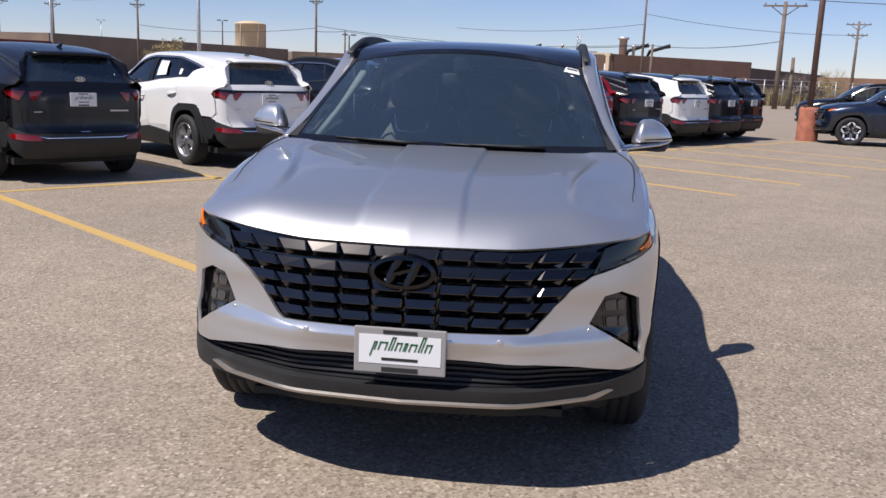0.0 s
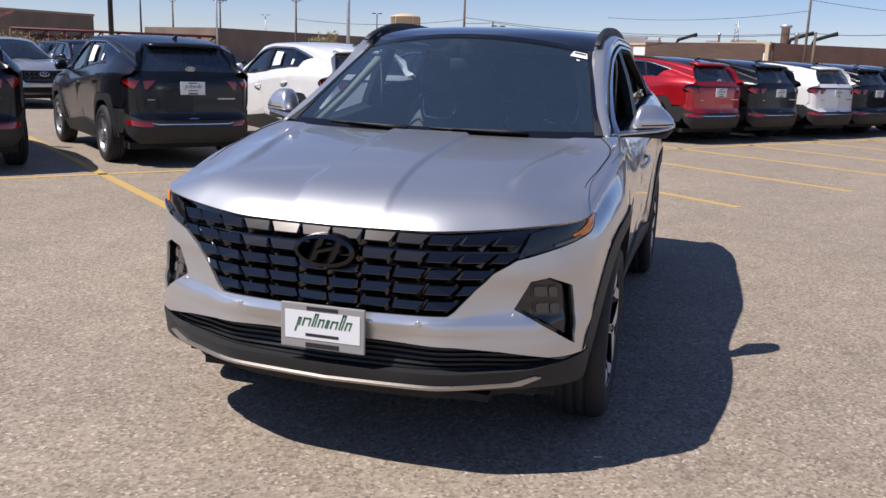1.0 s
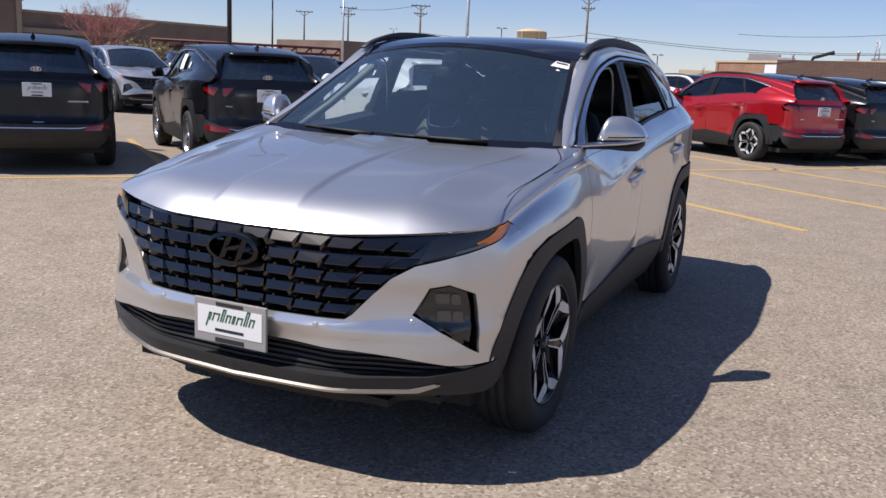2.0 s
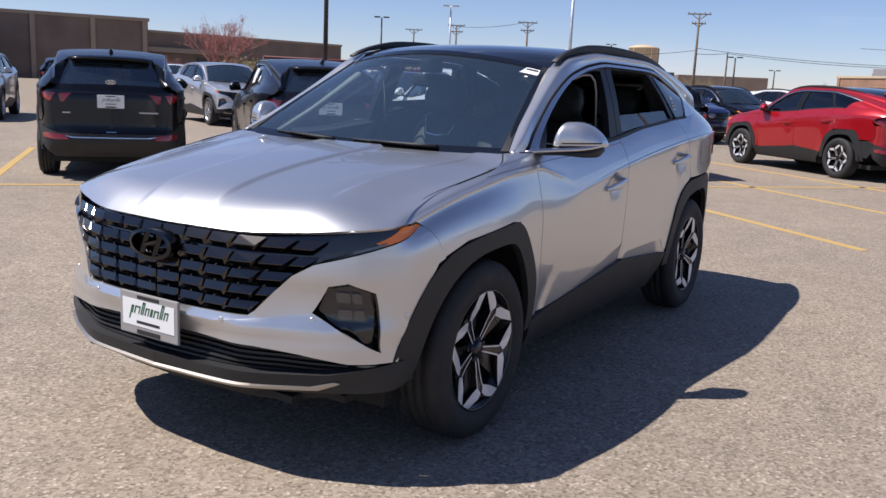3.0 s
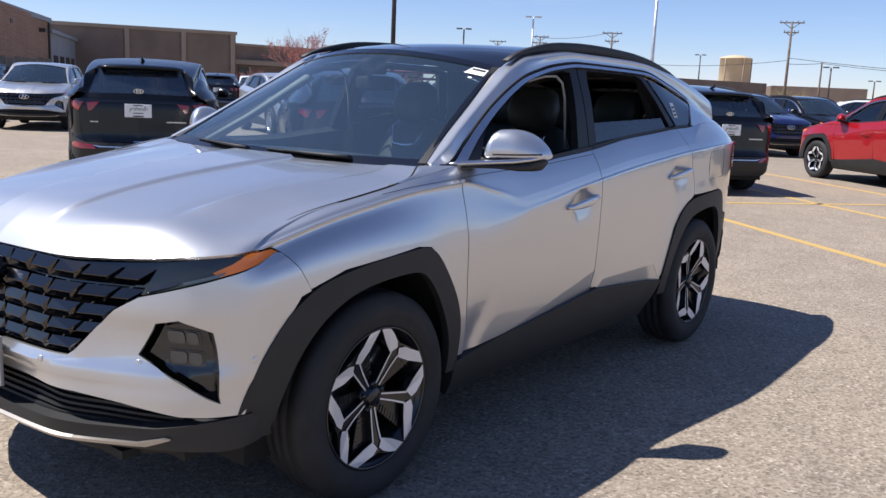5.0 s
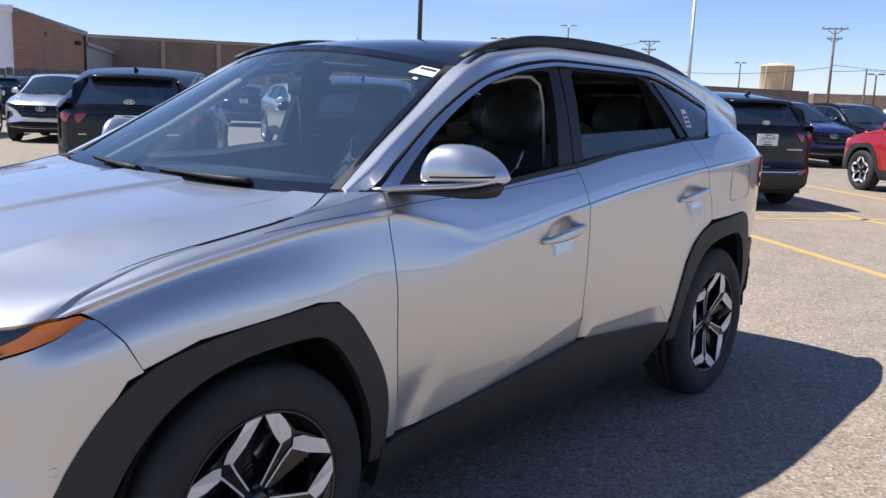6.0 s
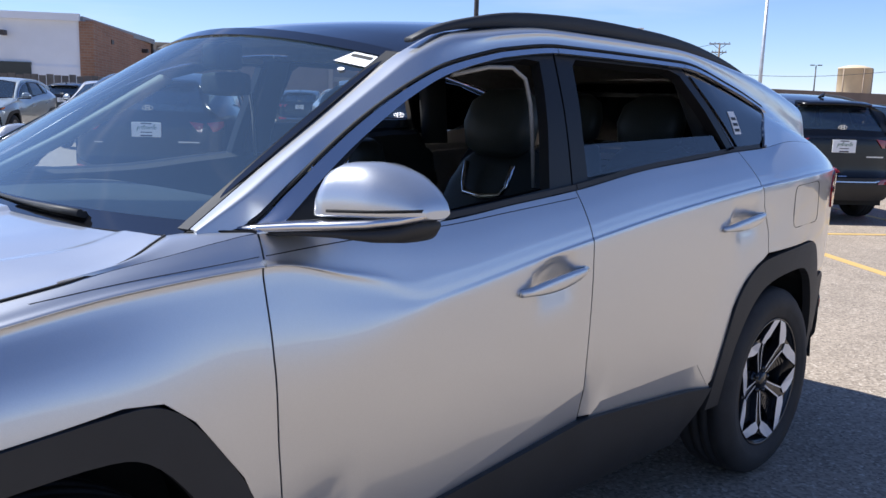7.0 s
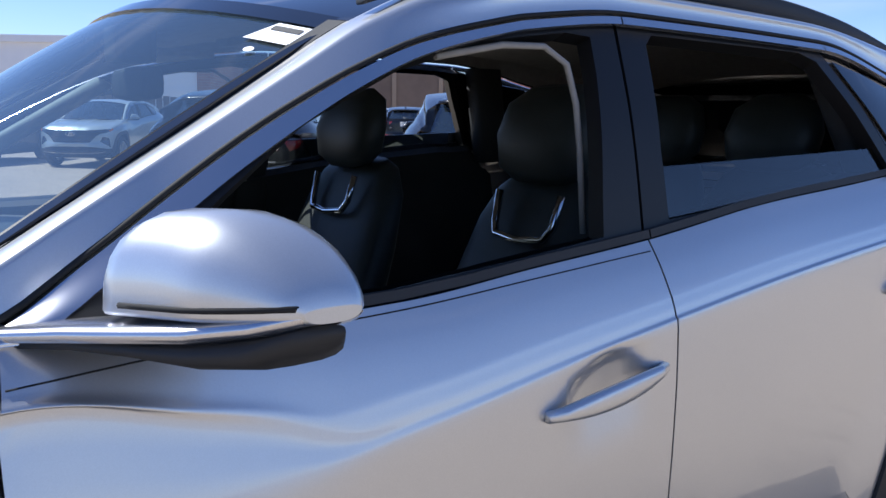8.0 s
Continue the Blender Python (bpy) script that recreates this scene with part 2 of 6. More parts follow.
def box(bm, x0, x1, y0, y1, z0, z1, m=None, mi=0, bevel=0.0):
    v = [bm.verts.new(Vector(c)) for c in ((x0, y0, z0), (x1, y0, z0), (x1, y1, z0), (x0, y1, z0), (x0, y0, z1), (x1, y0, z1), (x1, y1, z1), (x0, y1, z1))]
    fs = [bm.faces.new([v[i] for i in q]) for q in ((3, 2, 1, 0), (4, 5, 6, 7), (0, 1, 5, 4), (1, 2, 6, 5), (2, 3, 7, 6), (3, 0, 4, 7))]
    for f in fs:
        f.material_index = mi
    if bevel:
        r = bmesh.ops.bevel(bm, geom=list({e for f in fs for e in f.edges}), offset=bevel, segments=2, affect='EDGES', profile=0.6)
        v = list({w for f in r["faces"] for w in f.verts} | {w for w in v if w.is_valid})
    if m:
        bmesh.ops.transform(bm, matrix=m, verts=v)
    return v


def tube(bm, pts, radii, sides=8, caps=True, mi=0):
    """A round bar through points, with a radius for each."""
    pts = [Vector(p) for p in pts]
    rings = []
    if isinstance(radii, (int, float)):
        radii = [radii] * len(pts)
    ref = None
    for i, p in enumerate(pts):
        d = (pts[min(i + 1, len(pts) - 1)] - pts[max(i - 1, 0)]).normalized()
        if ref is None:
            ref = Vector((0, 0, 1)) if abs(d.z) < 0.9 else Vector((1, 0, 0))
        a = d.cross(ref).normalized()
        b = a.cross(d).normalized()
        ref = b
        rings.append([bm.verts.new(p + radii[i] * (math.cos(q) * a + math.sin(q) * b)) for q in [2 * math.pi * k / sides for k in range(sides)]])
    for r0, r1 in zip(rings, rings[1:]):
        for k in range(sides):
            f = bm.faces.new((r0[k], r0[(k + 1) % sides], r1[(k + 1) % sides], r1[k]))
            f.smooth, f.material_index = True, mi
    if caps:
        bm.faces.new(rings[0][::-1]).material_index = mi
        bm.faces.new(rings[-1]).material_index = mi


def lathe(bm, profile, segs=48, axis="x", closed=False, mi=0):
    """Turn a profile of (along, radius) round an axis."""
    rings = []
    for a, r in profile:
        ring = []
        for k in range(segs):
            q = 2 * math.pi * k / segs
            c, s = r * math.cos(q), r * math.sin(q)
            ring.append(bm.verts.new((a, c, s) if axis == "x" else (c, s, a)))
        rings.append(ring)
    pairs = list(zip(rings, rings[1:])) + ([(rings[-1], rings[0])] if closed else [])
    for r0, r1 in pairs:
        for k in range(segs):
            f = bm.faces.new((r0[k], r0[(k + 1) % segs], r1[(k + 1) % segs], r1[k]))
            f.smooth, f.material_index = True, mi


def curve(*pts):
    """A smooth monotone curve through (t, value) pairs."""
    ts = np.array([p[0] for p in pts], float)
    vs = np.array([p[1] for p in pts], float)
    sl = np.diff(vs) / np.diff(ts)
    tan = np.zeros(len(ts))
    tan[0], tan[-1] = sl[0], sl[-1]
    for i in range(1, len(ts) - 1):
        tan[i] = 0 if sl[i - 1] * sl[i] <= 0 else 2 * sl[i - 1] * sl[i] / (sl[i - 1] + sl[i])

    def f(t):
        t = min(max(t, ts[0]), ts[-1])
        i = min(max(int(np.searchsorted(ts, t)) - 1, 0), len(ts) - 2)
        h = ts[i + 1] - ts[i]
        q = (t - ts[i]) / h
        return float(vs[i] * (1 + 2 * q) * (1 - q) ** 2 + h * tan[i] * q * (1 - q) ** 2 + vs[i + 1] * q * q * (3 - 2 * q) + h * tan[i + 1] * q * q * (q - 1))
    return f


def clip_half(poly, axis, value, keep_above):
    out = []
    n = len(poly)
    for i in range(n):
        a, b = poly[i], poly[(i + 1) % n]
        ia = (a[axis] >= value) == keep_above or a[axis] == value
        ib = (b[axis] >= value) == keep_above or b[axis] == value
        if ia:
            out.append(a)
        if ia != ib:
            q = (value - a[axis]) / (b[axis] - a[axis])
            p = [a[0] + q * (b[0] - a[0]), a[1] + q * (b[1] - a[1])]
            p[axis] = value
            out.append(tuple(p))
    return out


def inset(poly, d):
    """Shrink a polygon by d, to leave a joint."""
    n = len(poly)
    area = sum(poly[i][0] * poly[(i + 1) % n][1] - poly[(i + 1) % n][0] * poly[i][1] for i in range(n))
    sg = 1 if area > 0 else -1
    out = []
    for i in range(n):
        p, q, r = (Vector(poly[i - 1]), Vector(poly[i]), Vector(poly[(i + 1) % n]))
        a, b = (q - p).normalized(), (r - q).normalized()
        nn = (Vector((-a.y, a.x)) + Vector((-b.y, b.x)))
        if nn.length < 1e-6:
            nn = Vector((-a.y, a.x))
        nn.normalize()
        k = max(0.4, nn.dot(Vector((-a.y, a.x))))
        out.append(tuple(q + nn * (sg * d / k)))
    return out


def dense(poly, step):
    out = []
    for i, a in enumerate(poly):
        b = poly[(i + 1) % len(poly)]
        n = max(1, int(math.hypot(b[0] - a[0], b[1] - a[1]) / step))
        out += [(a[0] + (b[0] - a[0]) * k / n, a[1] + (b[1] - a[1]) * k / n) for k in range(n)]
    return out


def panel(poly, surf, step, skirt=0.015, flip=False, to_uv=None, ustep=None, off=0.0):
    """A skin panel: the polygon, cut into cells and laid on a surface, with a turned-in edge."""
    poly = dense(poly, step)
    if to_uv:
        poly = [to_uv(*p) for p in poly]
    us = [p[0] for p in poly]
    vs = [p[1] for p in poly]
    ustep = ustep or step
    bm = bmesh.new()
    index = {}

    def vert(u, v):
        key = (round(u, 5), round(v, 5))
        if key not in index:
            index[key] = bm.verts.new(surf(u, v))
        return index[key]
    nu = max(1, math.ceil((max(us) - min(us)) / step))
    nv = max(1, math.ceil((max(vs) - min(vs)) / ustep))
    u0, v0 = min(us), min(vs)
    du, dv = (max(us) - u0) / nu, (max(vs) - v0) / nv
    for i in range(nu):
        strip = clip_half(clip_half(poly, 0, u0 + i * du, True), 0, u0 + (i + 1) * du, False)
        if len(strip) < 3:
            continue
        for j in range(nv):
            cell = clip_half(clip_half(strip, 1, v0 + j * dv, True), 1, v0 + (j + 1) * dv, False)
            ring = []
            for u, v in cell:
                w = vert(u, v)
                if not ring or ring[-1] is not w:
                    ring.append(w)
            if len(ring) > 2 and ring[0] is ring[-1]:
                ring.pop()
            if len(set(ring)) == len(ring) > 2:
                try:
                    bm.faces.new(ring[::-1] if flip else ring)
                except ValueError:
                    pass
    bmesh.ops.dissolve_degenerate(bm, dist=1e-5, edges=bm.edges)
    bmesh.ops.recalc_face_normals(bm, faces=bm.faces)
    bm.normal_update()
    tot = Vector()
    for f in bm.faces:
        f.smooth = True
        tot += f.normal * f.calc_area()
    return bm, tot


def outward(made, hint, skirt=0.015):
    """Turn the panel's faces towards hint and fold its edges in."""
    bm, tot = made
    if tot.dot(Vector(hint)) < 0:
        bmesh.ops.reverse_faces(bm, faces=bm.faces)
        bm.normal_update()
    if skirt:
        edges = [e for e in bm.edges if len(e.link_faces) == 1]
        lip = {}
        for e in edges:
            loop = e.link_loops[0]
            a, b = loop.vert, loop.link_loop_next.vert
            quad = []
            for w in (b, a):
                if w not in lip:
                    lip[w] = (bm.verts.new(w.co), bm.verts.new(w.co - w.normal * skirt))
            try:
                bm.faces.new((lip[b][0], lip[a][0], lip[a][1], lip[b][1]))
            except ValueError:
                pass
    return bm


def mirrored(name, ob, parent, label=""):
    """The same part for the other side of the car."""
    me = ob.data.copy()
    me.transform(Matrix.Diagonal((-1, 1, 1, 1)))
    me.flip_normals()
    c = share(name, me, parent, label)
    return c


def both_sides(name, bm, mat, parent, label="", smooth=False):
    a = part(name, bm, mat, parent, label, smooth)
    return a, mirrored(name, a, parent, label)

# ---- the car body: nose towards -y, front axle at y = 0, ground at z = 0 ----
BASE = 2.755
W = curve((-0.62, .868), (-0.4, .885), (-0.2, .902), (0.05, .912), (0.4, .905), (0.9, .895), (1.4, .895), (1.9, .90), (2.3, .908), (2.75, .914), (3.0, .902), (3.2, .876), (3.4, .828), (3.55, .78), (3.66, .73))
ZC = curve((-0.62, .80), (-0.4, .86), (-0.2, .90), (0.05, .915), (0.3, .905), (0.6, .875), (1.0, .925), (1.4, .985), (1.9, 1.045), (2.3, 1.085), (2.8, 1.12), (3.4, 1.135), (3.66, 1.12))
ZF = curve((-0.62, .895), (-0.4, .957), (-0.2, 1.006), (0, 1.040), (0.1, 1.055), (0.2, 1.066), (0.3, 1.073), (0.4, 1.077), (0.49, 1.078), (0.7, 1.034), (0.91, .992), (1.2, .985), (3.66, 1.17))
# pressed facets of the lower doors: fold line from a to its tip, end line from the tip to b
FACETS = (((.5055, .545), (.74, .648), (.61, .41)), ((.84, .428), (1.551, .594), (1.65, .45)), ((1.551, .594), (1.74, .635), (1.65, .537)), ((1.65, .537), (2.20, .540), (2.28, .45)))
X7 = curve((-0.62, .83), (-0.5, .797), (-0.4, .790), (-0.3, .791), (-0.13, .810), (0.0, .819), (0.12, .829), (0.2, .834), (0.3, .838), (0.4, .834), (0.5, .827), (0.9, .83), (1.5, .83), (2.4, .83), (2.8, .812), (3.2, .772), (3.5, .718), (3.66, .675))
Z7 = curve((-0.62, .925), (-0.4, .980), (-0.2, 1.030), (0.0, 1.064), (0.12, 1.085), (0.2, 1.098), (0.3, 1.113), (0.4, 1.127), (0.49, 1.135), (0.6, 1.124), (0.75, 1.117), (1.0, 1.121), (1.25, 1.143), (1.53, 1.167), (1.88, 1.211), (2.22, 1.236), (2.48, 1.256), (2.67, 1.262), (3.0, 1.285), (3.3, 1.27), (3.66, 1.2))
ZT = curve((0.40, 1.13), (0.47, 1.142), (0.6, 1.212), (0.70, 1.276), (0.80, 1.338), (0.90, 1.393), (1.0, 1.442), (1.12, 1.489), (1.275, 1.526), (1.35, 1.540), (1.6, 1.563), (2.28, 1.555), (2.65, 1.492), (3.0, 1.405), (3.3, 1.32), (3.6, 1.24))
XT = curve((0.40, .80), (0.49, .795), (0.6, .768), (0.75, .740), (0.88, .722), (1.0, .711), (1.12, .703), (1.6, .695), (2.3, .69), (3.0, .678), (3.3, .662), (3.6, .64))
ZR = curve((0.36, 1.138), (0.505, 1.214), (0.642, 1.289), (0.778, 1.364), (0.914, 1.442), (1.05, 1.520), (1.2, 1.580), (1.6, 1.622), (2.2, 1.615), (2.8, 1.565), (3.2, 1.505), (3.45, 1.455), (3.62, 1.41))
XR = curve((0.36, .776), (0.505, .729), (0.642, .690), (0.778, .658), (0.914, .633), (1.05, .617), (1.3, .612), (1.8, .61), (2.4, .60), (2.9, .575), (3.3, .54), (3.62, .50))


def smooth01(t):
    t = min(max(t, 0), 1)
    return t * t * (3 - 2 * t)


def flare(y, z):
    f = 0
    for yw in (0.0, BASE):
        d = math.hypot(y - yw, (z - 0.40))
        f = max(f, 0.014 * smooth01(1 - (d - 0.42) / 0.22))
    return f


def side_rows(y):
    w, zc, zf, x7, z7 = W(y), ZC(y), ZF(y), X7(y), Z7(y)
    e = 1 - min(1, max(0, (y - .46) / .45))
    zn = zc + .38 * (z7 - zc)
    k = smooth01((y - .78) / .16)
    zf = zf * (1 - k) + zn * k
    up = w - x7
    c = e * min(1, up / .08)

    def row(z, fold):
        t = min(1, max(0, (z - zc) / (z7 - zc)))
        return w - up * t ** 1.7 * (1 - e) - fold * c, z
    return [(w - .13, .18), (w - .060, .30), (w - .028, .46), (w - .006, .46 + .55 * (zc - .46)), (w, zc),
            row(zf - .022 * e - .38 * (zf - zc) * (1 - e) ** 2, .040), row(zf - .003 * e, .036), row(zf + .16 * (z7 - zf), .047), row(zf + .60 * (z7 - zf), .062), (x7, z7)]


def cat(p0, p1, p2, p3, t):
    return 0.5 * (2 * p1 + (p2 - p0) * t + (2 * p0 - 5 * p1 + 4 * p2 - p3) * t * t + (3 * p1 - p0 - 3 * p2 + p3) * t ** 3)


def rows_at(rows, k):
    n = len(rows) - 1
    k = min(max(k, 0), n)
    i = min(int(k), n - 1)
    t = k - i
    q = [rows[max(i - 1, 0)], rows[i], rows[i + 1], rows[min(i + 2, n)]]
    return cat(q[0][0], q[1][0], q[2][0], q[3][0], t), cat(q[0][1], q[1][1], q[2][1], q[3][1], t)


def row_of(rows, z):
    lo, hi = 0.0, float(len(rows) - 1)
    for _ in range(26):
        mid = (lo + hi) / 2
        if rows_at(rows, mid)[1] < z:
            lo = mid
        else:
            hi = mid
    return (lo + hi) / 2


def side_uv(y, z):
    rows = side_rows(y)
    if z > rows[-1][1] - .009:
        return y, len(rows) - 1.04
    return y, row_of(rows, z)


def beyond(a, b, p):
    """How far p lies to the right of the line from a to b."""
    return ((b[1] - a[1]) * (p[0] - b[0]) - (b[0] - a[0]) * (p[1] - b[1])) / math.hypot(b[0] - a[0], b[1] - a[1])


def pressed(k):
    a, tip, b = FACETS[k]

    def f(y, kk):
        p = side_surf(-.0008)(y, kk)
        p.x -= max(0, min(.11 * beyond(a, tip, (p.y, p.z)), .14 * beyond(tip, b, (p.y, p.z)) if k == 3 else 1))
        return p
    return f


CUPS = ((1.37, .948), (2.42, 1.026))


def cup(y, z):
    """The hollow behind a door handle."""
    got = 0
    for a, b in CUPS:
        d = ((y - a) / .105) ** 2 + ((z - b - .14 * (y - a)) / .060) ** 2
        got = max(got, .022 * smooth01(min(1, (1 - d) * 1.6)) if d < 1 else 0)
    return got


def dent(y, z):
    """The pointed facets pressed into the lower front corner of each door."""
    got = 0
    for k, y0, y1 in ((0, .49, .77), (2, 1.552, 1.77)):
        if y0 <= y <= y1:
            a, tip, b = FACETS[k]
            got = max(got, min(.012, .15 * beyond(a, tip, (y, z)), .22 * beyond(tip, b, (y, z))))
    return got


def side_surf(out=0.0, cups=False):
    def f(y, k):
        x, z = rows_at(side_rows(y), k)
        return Vector((x + flare(y, z) + out - (cup(y, z) + dent(y, z) if cups else 0), y, z))
    return f


def side_x(y, z):
    return side_surf()(*side_uv(y, z)).x


def cab_rows(y):
    x7, z7, xt, zt, xr, zr = X7(y), Z7(y), XT(y), ZT(y), XR(y), ZR(y)
    zt = max(zt, z7 + .004)
    zr = max(zr, zt + .004)
    q = 1 - smooth01((y - 1.0) / .35)     # the windscreen pillar has a steep flat face and a narrow top beside the glass
    m = .22 + .12 * q
    h = .73 + .17 * q
    return [(x7, z7), ((x7 + xt) / 2 + .012, (z7 + zt) / 2), (xt, zt), (xt * (1 - m) + xr * m + .008 - .004 * q, zt * (1 - h) + zr * h), (xr, zr)]


def cab_uv(y, z):
    return y, row_of(cab_rows(y), z)


def cab_surf(out=0.0):
    def f(y, k):
        rows = cab_rows(y)
        x, z = rows_at(rows, k)
        q = 1 - smooth01((y - 1.0) / .35)
        if 2 < k < 3 and q > 0:     # the pillar's face is flat
            a, b, t = rows[2], rows[3], k - 2
            x += (a[0] + (b[0] - a[0]) * t - x) * q
            z += (a[1] + (b[1] - a[1]) * t - z) * q
        return Vector((x + out, y, z))
    return f


# plan of the nose: x and y along the way s from the middle to the wheel arch
FX = curve((0, 0), (.341, .34), (.591, .575), (.80, .755), (.90, .825), (.99, .868), (1.16, .90), (1.3, .912))
FY = curve((0, -.897), (.341, -.876), (.591, -.788), (.80, -.682), (.90, -.610), (.99, -.53), (1.16, -.36), (1.3, -.22))
FN = curve((.22, .10), (.30, .05), (.36, .008), (.40, .0), (.47, .018), (.505, .020), (.535, .014), (.572, -.004), (.60, .010), (.64, .012), (.75, .016), (.80, .024), (.89, .055), (.96, .10))


SCOOP = curve((.40, 0), (.45, -.018), (.50, -.022), (.55, -.009), (.60, .004), (.66, .010), (.71, .008), (.742, 0), (.78, 0))


def front_surf(out=0.0):
    def f(s, z):
        a = abs(s)
        x, y = FX(a), FY(a)
        tx, ty = FX(a + .01) - FX(max(a - .01, 0)), FY(a + .01) - FY(max(a - .01, 0))
        n = Vector((ty, -tx)).normalized()
        y += FN(z) * (1 - smooth01((a - .35) / .75))
        x -= max(0, FN(z)) * .35 * smooth01((a - .5) / .5)
        # the scoop below the lamp pocket leans back
        y += SCOOP(z) * smooth01((a - .40) / .22 if SCOOP(z) > 0 else (a - .2) / .25) * (1 - smooth01((a - .88) / .10))
        k = smooth01((a - .93) / .17)
        if k > 0:
            x += (side_x(max(y, -.62), z) - x) * k
        x += n.x * out
        y += n.y * out
        return Vector((math.copysign(x, s) if s else 0.0, y, z))
    return f


RX = curve((0, 0), (.45, .442), (.70, .668), (.82, .748), (.92, .796), (1.05, .832))
RY = curve((0, 3.70), (.45, 3.675), (.70, 3.61), (.82, 3.545), (.92, 3.46), (1.05, 3.34))
RN = curve((.28, -.10), (.40, -.03), (.52, .0), (.60, -.015), (.66, -.045), (.95, -.055), (1.06, -.06), (1.19, -.115), (1.22, -.13))


def rear_surf(out=0.0):
    def f(s, z):
        a = abs(s)
        x, y = RX(a), RY(a)
        y += RN(z) * (1 - .7 * smooth01((a - .5) / .5)) + out
        x += min(0, RN(z) + .06) * .6 * smooth01((a - .4) / .5)
        return Vector((math.copysign(x, s) if s else 0.0, y, z))
    return f


HE = curve((-0.62, .83), (-0.5, .797), (-0.4, .790), (-0.3, .791), (-0.13, .810), (0.0, .819), (0.12, .827), (0.19, .824), (0.235, .813), (0.27, .796), (0.30, .779), (0.33, .763), (0.4, .74))
HZ = curve((-0.62, .925), (-0.4, .980), (-0.2, 1.030), (0.0, 1.064), (0.12, 1.085), (0.18, 1.096), (0.225, 1.107), (0.265, 1.119), (0.30, 1.130), (0.34, 1.139), (0.4, 1.142))
HOODC = curve((-.85, .930), (-.78, .958), (-.65, 1.000), (-.45, 1.042), (-.2, 1.080), (.1, 1.113), (.30, 1.128), (.5, 1.14))
NOSETOP = curve((0, .886), (.30, .888), (.46, .894), (.62, .904), (.78, .917), (.92, .927), (1.02, .934))


def hood_back(x):
    return .250 + .072 * (x / .77) ** 2


def hood_surf(u, v):
    """u across from -1 to 1, v from the nose to the windscreen."""
    a = abs(u)
    e = front_surf(.002)(1.02 * u, NOSETOP(1.02 * a))
    y = e.y + (hood_back(u * .77) - e.y) * v
    x = u * HE(y) + (e.x - u * HE(e.y)) * (1 - v) ** 3

    def form(yy):
        ze, zm = HZ(yy) + .001, HOODC(yy)
        return zm + (ze - zm) * (smooth01((a - .55) / .45) * .55 + .45 * a ** 2)
    z = form(y) + (e.z - form(e.y)) * max(0, 1 - v / .16) ** 2.4
    # pressed creases
    r1, r2 = .165 + .05 * v, .60 + .24 * v
    fade = smooth01(v * 5)
    z += .011 * smooth01((r1 + .022 - a) / .022) * fade
    z += .018 * (max(0, 1 - (a - r2) / .22) if a > r2 else max(0, 1 - (r2 - a) / .035)) * smooth01((v - .12) * 4) * (1 - .75 * smooth01((v - .45) * 2)) * (1 - smooth01((a - .9) / .1))
    return Vector((x, y, z))


def screen_surf(u, v):
    """Windscreen: u across from -1 to 1, v from the bottom up."""
    b = Vector((u * .742, .285 + .092 * u * u, 1.126 + .014 * u * u))
    t = Vector((u * .596, .915 + .120 * u * u, 1.577 - .062 * u * u))
    p = b.lerp(t, v)
    h = 4 * v * (1 - v) * (1 - .85 * u * u)
    return p + Vector((0, -.012, .020)) * h


def roof_surf(u, v):
    y0 = .915 + .120 * u * u
    y = y0 + (3.36 - .05 * u * u - y0) * v
    x = u * XR(y)
    ze = ZR(y)
    crown = curve_roof(y)
    return Vector((x, y, ze + (crown - ze) * (1 - abs(u) ** 2.2)))


curve_roof = curve((.9, 1.573), (1.1, 1.612), (1.4, 1.640), (1.8, 1.651), (2.3, 1.645), (2.8, 1.615), (3.2, 1.57), (3.45, 1.53))


def patch(surf, u0, u1, v0, v1, nu, nv, thick=0.0, hint=(0, 0, 1)):
    bm = bmesh.new()
    g = [[bm.verts.new(surf(u0 + (u1 - u0) * i / nu, v0 + (v1 - v0) * j / nv)) for i in range(nu + 1)] for j in range(nv + 1)]
    tot = Vector()
    for j in range(nv):
        for i in range(nu):
            f = bm.faces.new((g[j][i], g[j][i + 1], g[j + 1][i + 1], g[j + 1][i]))
            f.smooth = True
            f.normal_update()
            tot += f.normal
    bm.normal_update()
    return outward((bm, tot), hint, thick)


def loft(bm, sections, sides=20, power=2.6, mi=0, caps=True):
    """A rounded solid through sections of (centre, half width vector, half depth vector)."""
    rings = []
    for c, a, b in sections:
        c, a, b = Vector(c), Vector(a), Vector(b)
        ring = []
        for k in range(sides):
            q = 2 * math.pi * k / sides
            cs, sn = math.cos(q), math.sin(q)
            ring.append(bm.verts.new(c + a * math.copysign(abs(cs) ** (2 / power), cs) + b * math.copysign(abs(sn) ** (2 / power), sn)))
        rings.append(ring)
    for r0, r1 in zip(rings, rings[1:]):
        for k in range(sides):
            f = bm.faces.new((r0[k], r0[(k + 1) % sides], r1[(k + 1) % sides], r1[k]))
            f.smooth, f.material_index = True, mi
    if caps:
        for r in (rings[0][::-1], rings[-1]):
            f = bm.faces.new(r)
            f.smooth, f.material_index = True, mi
    bmesh.ops.recalc_face_normals(bm, faces=bm.faces)


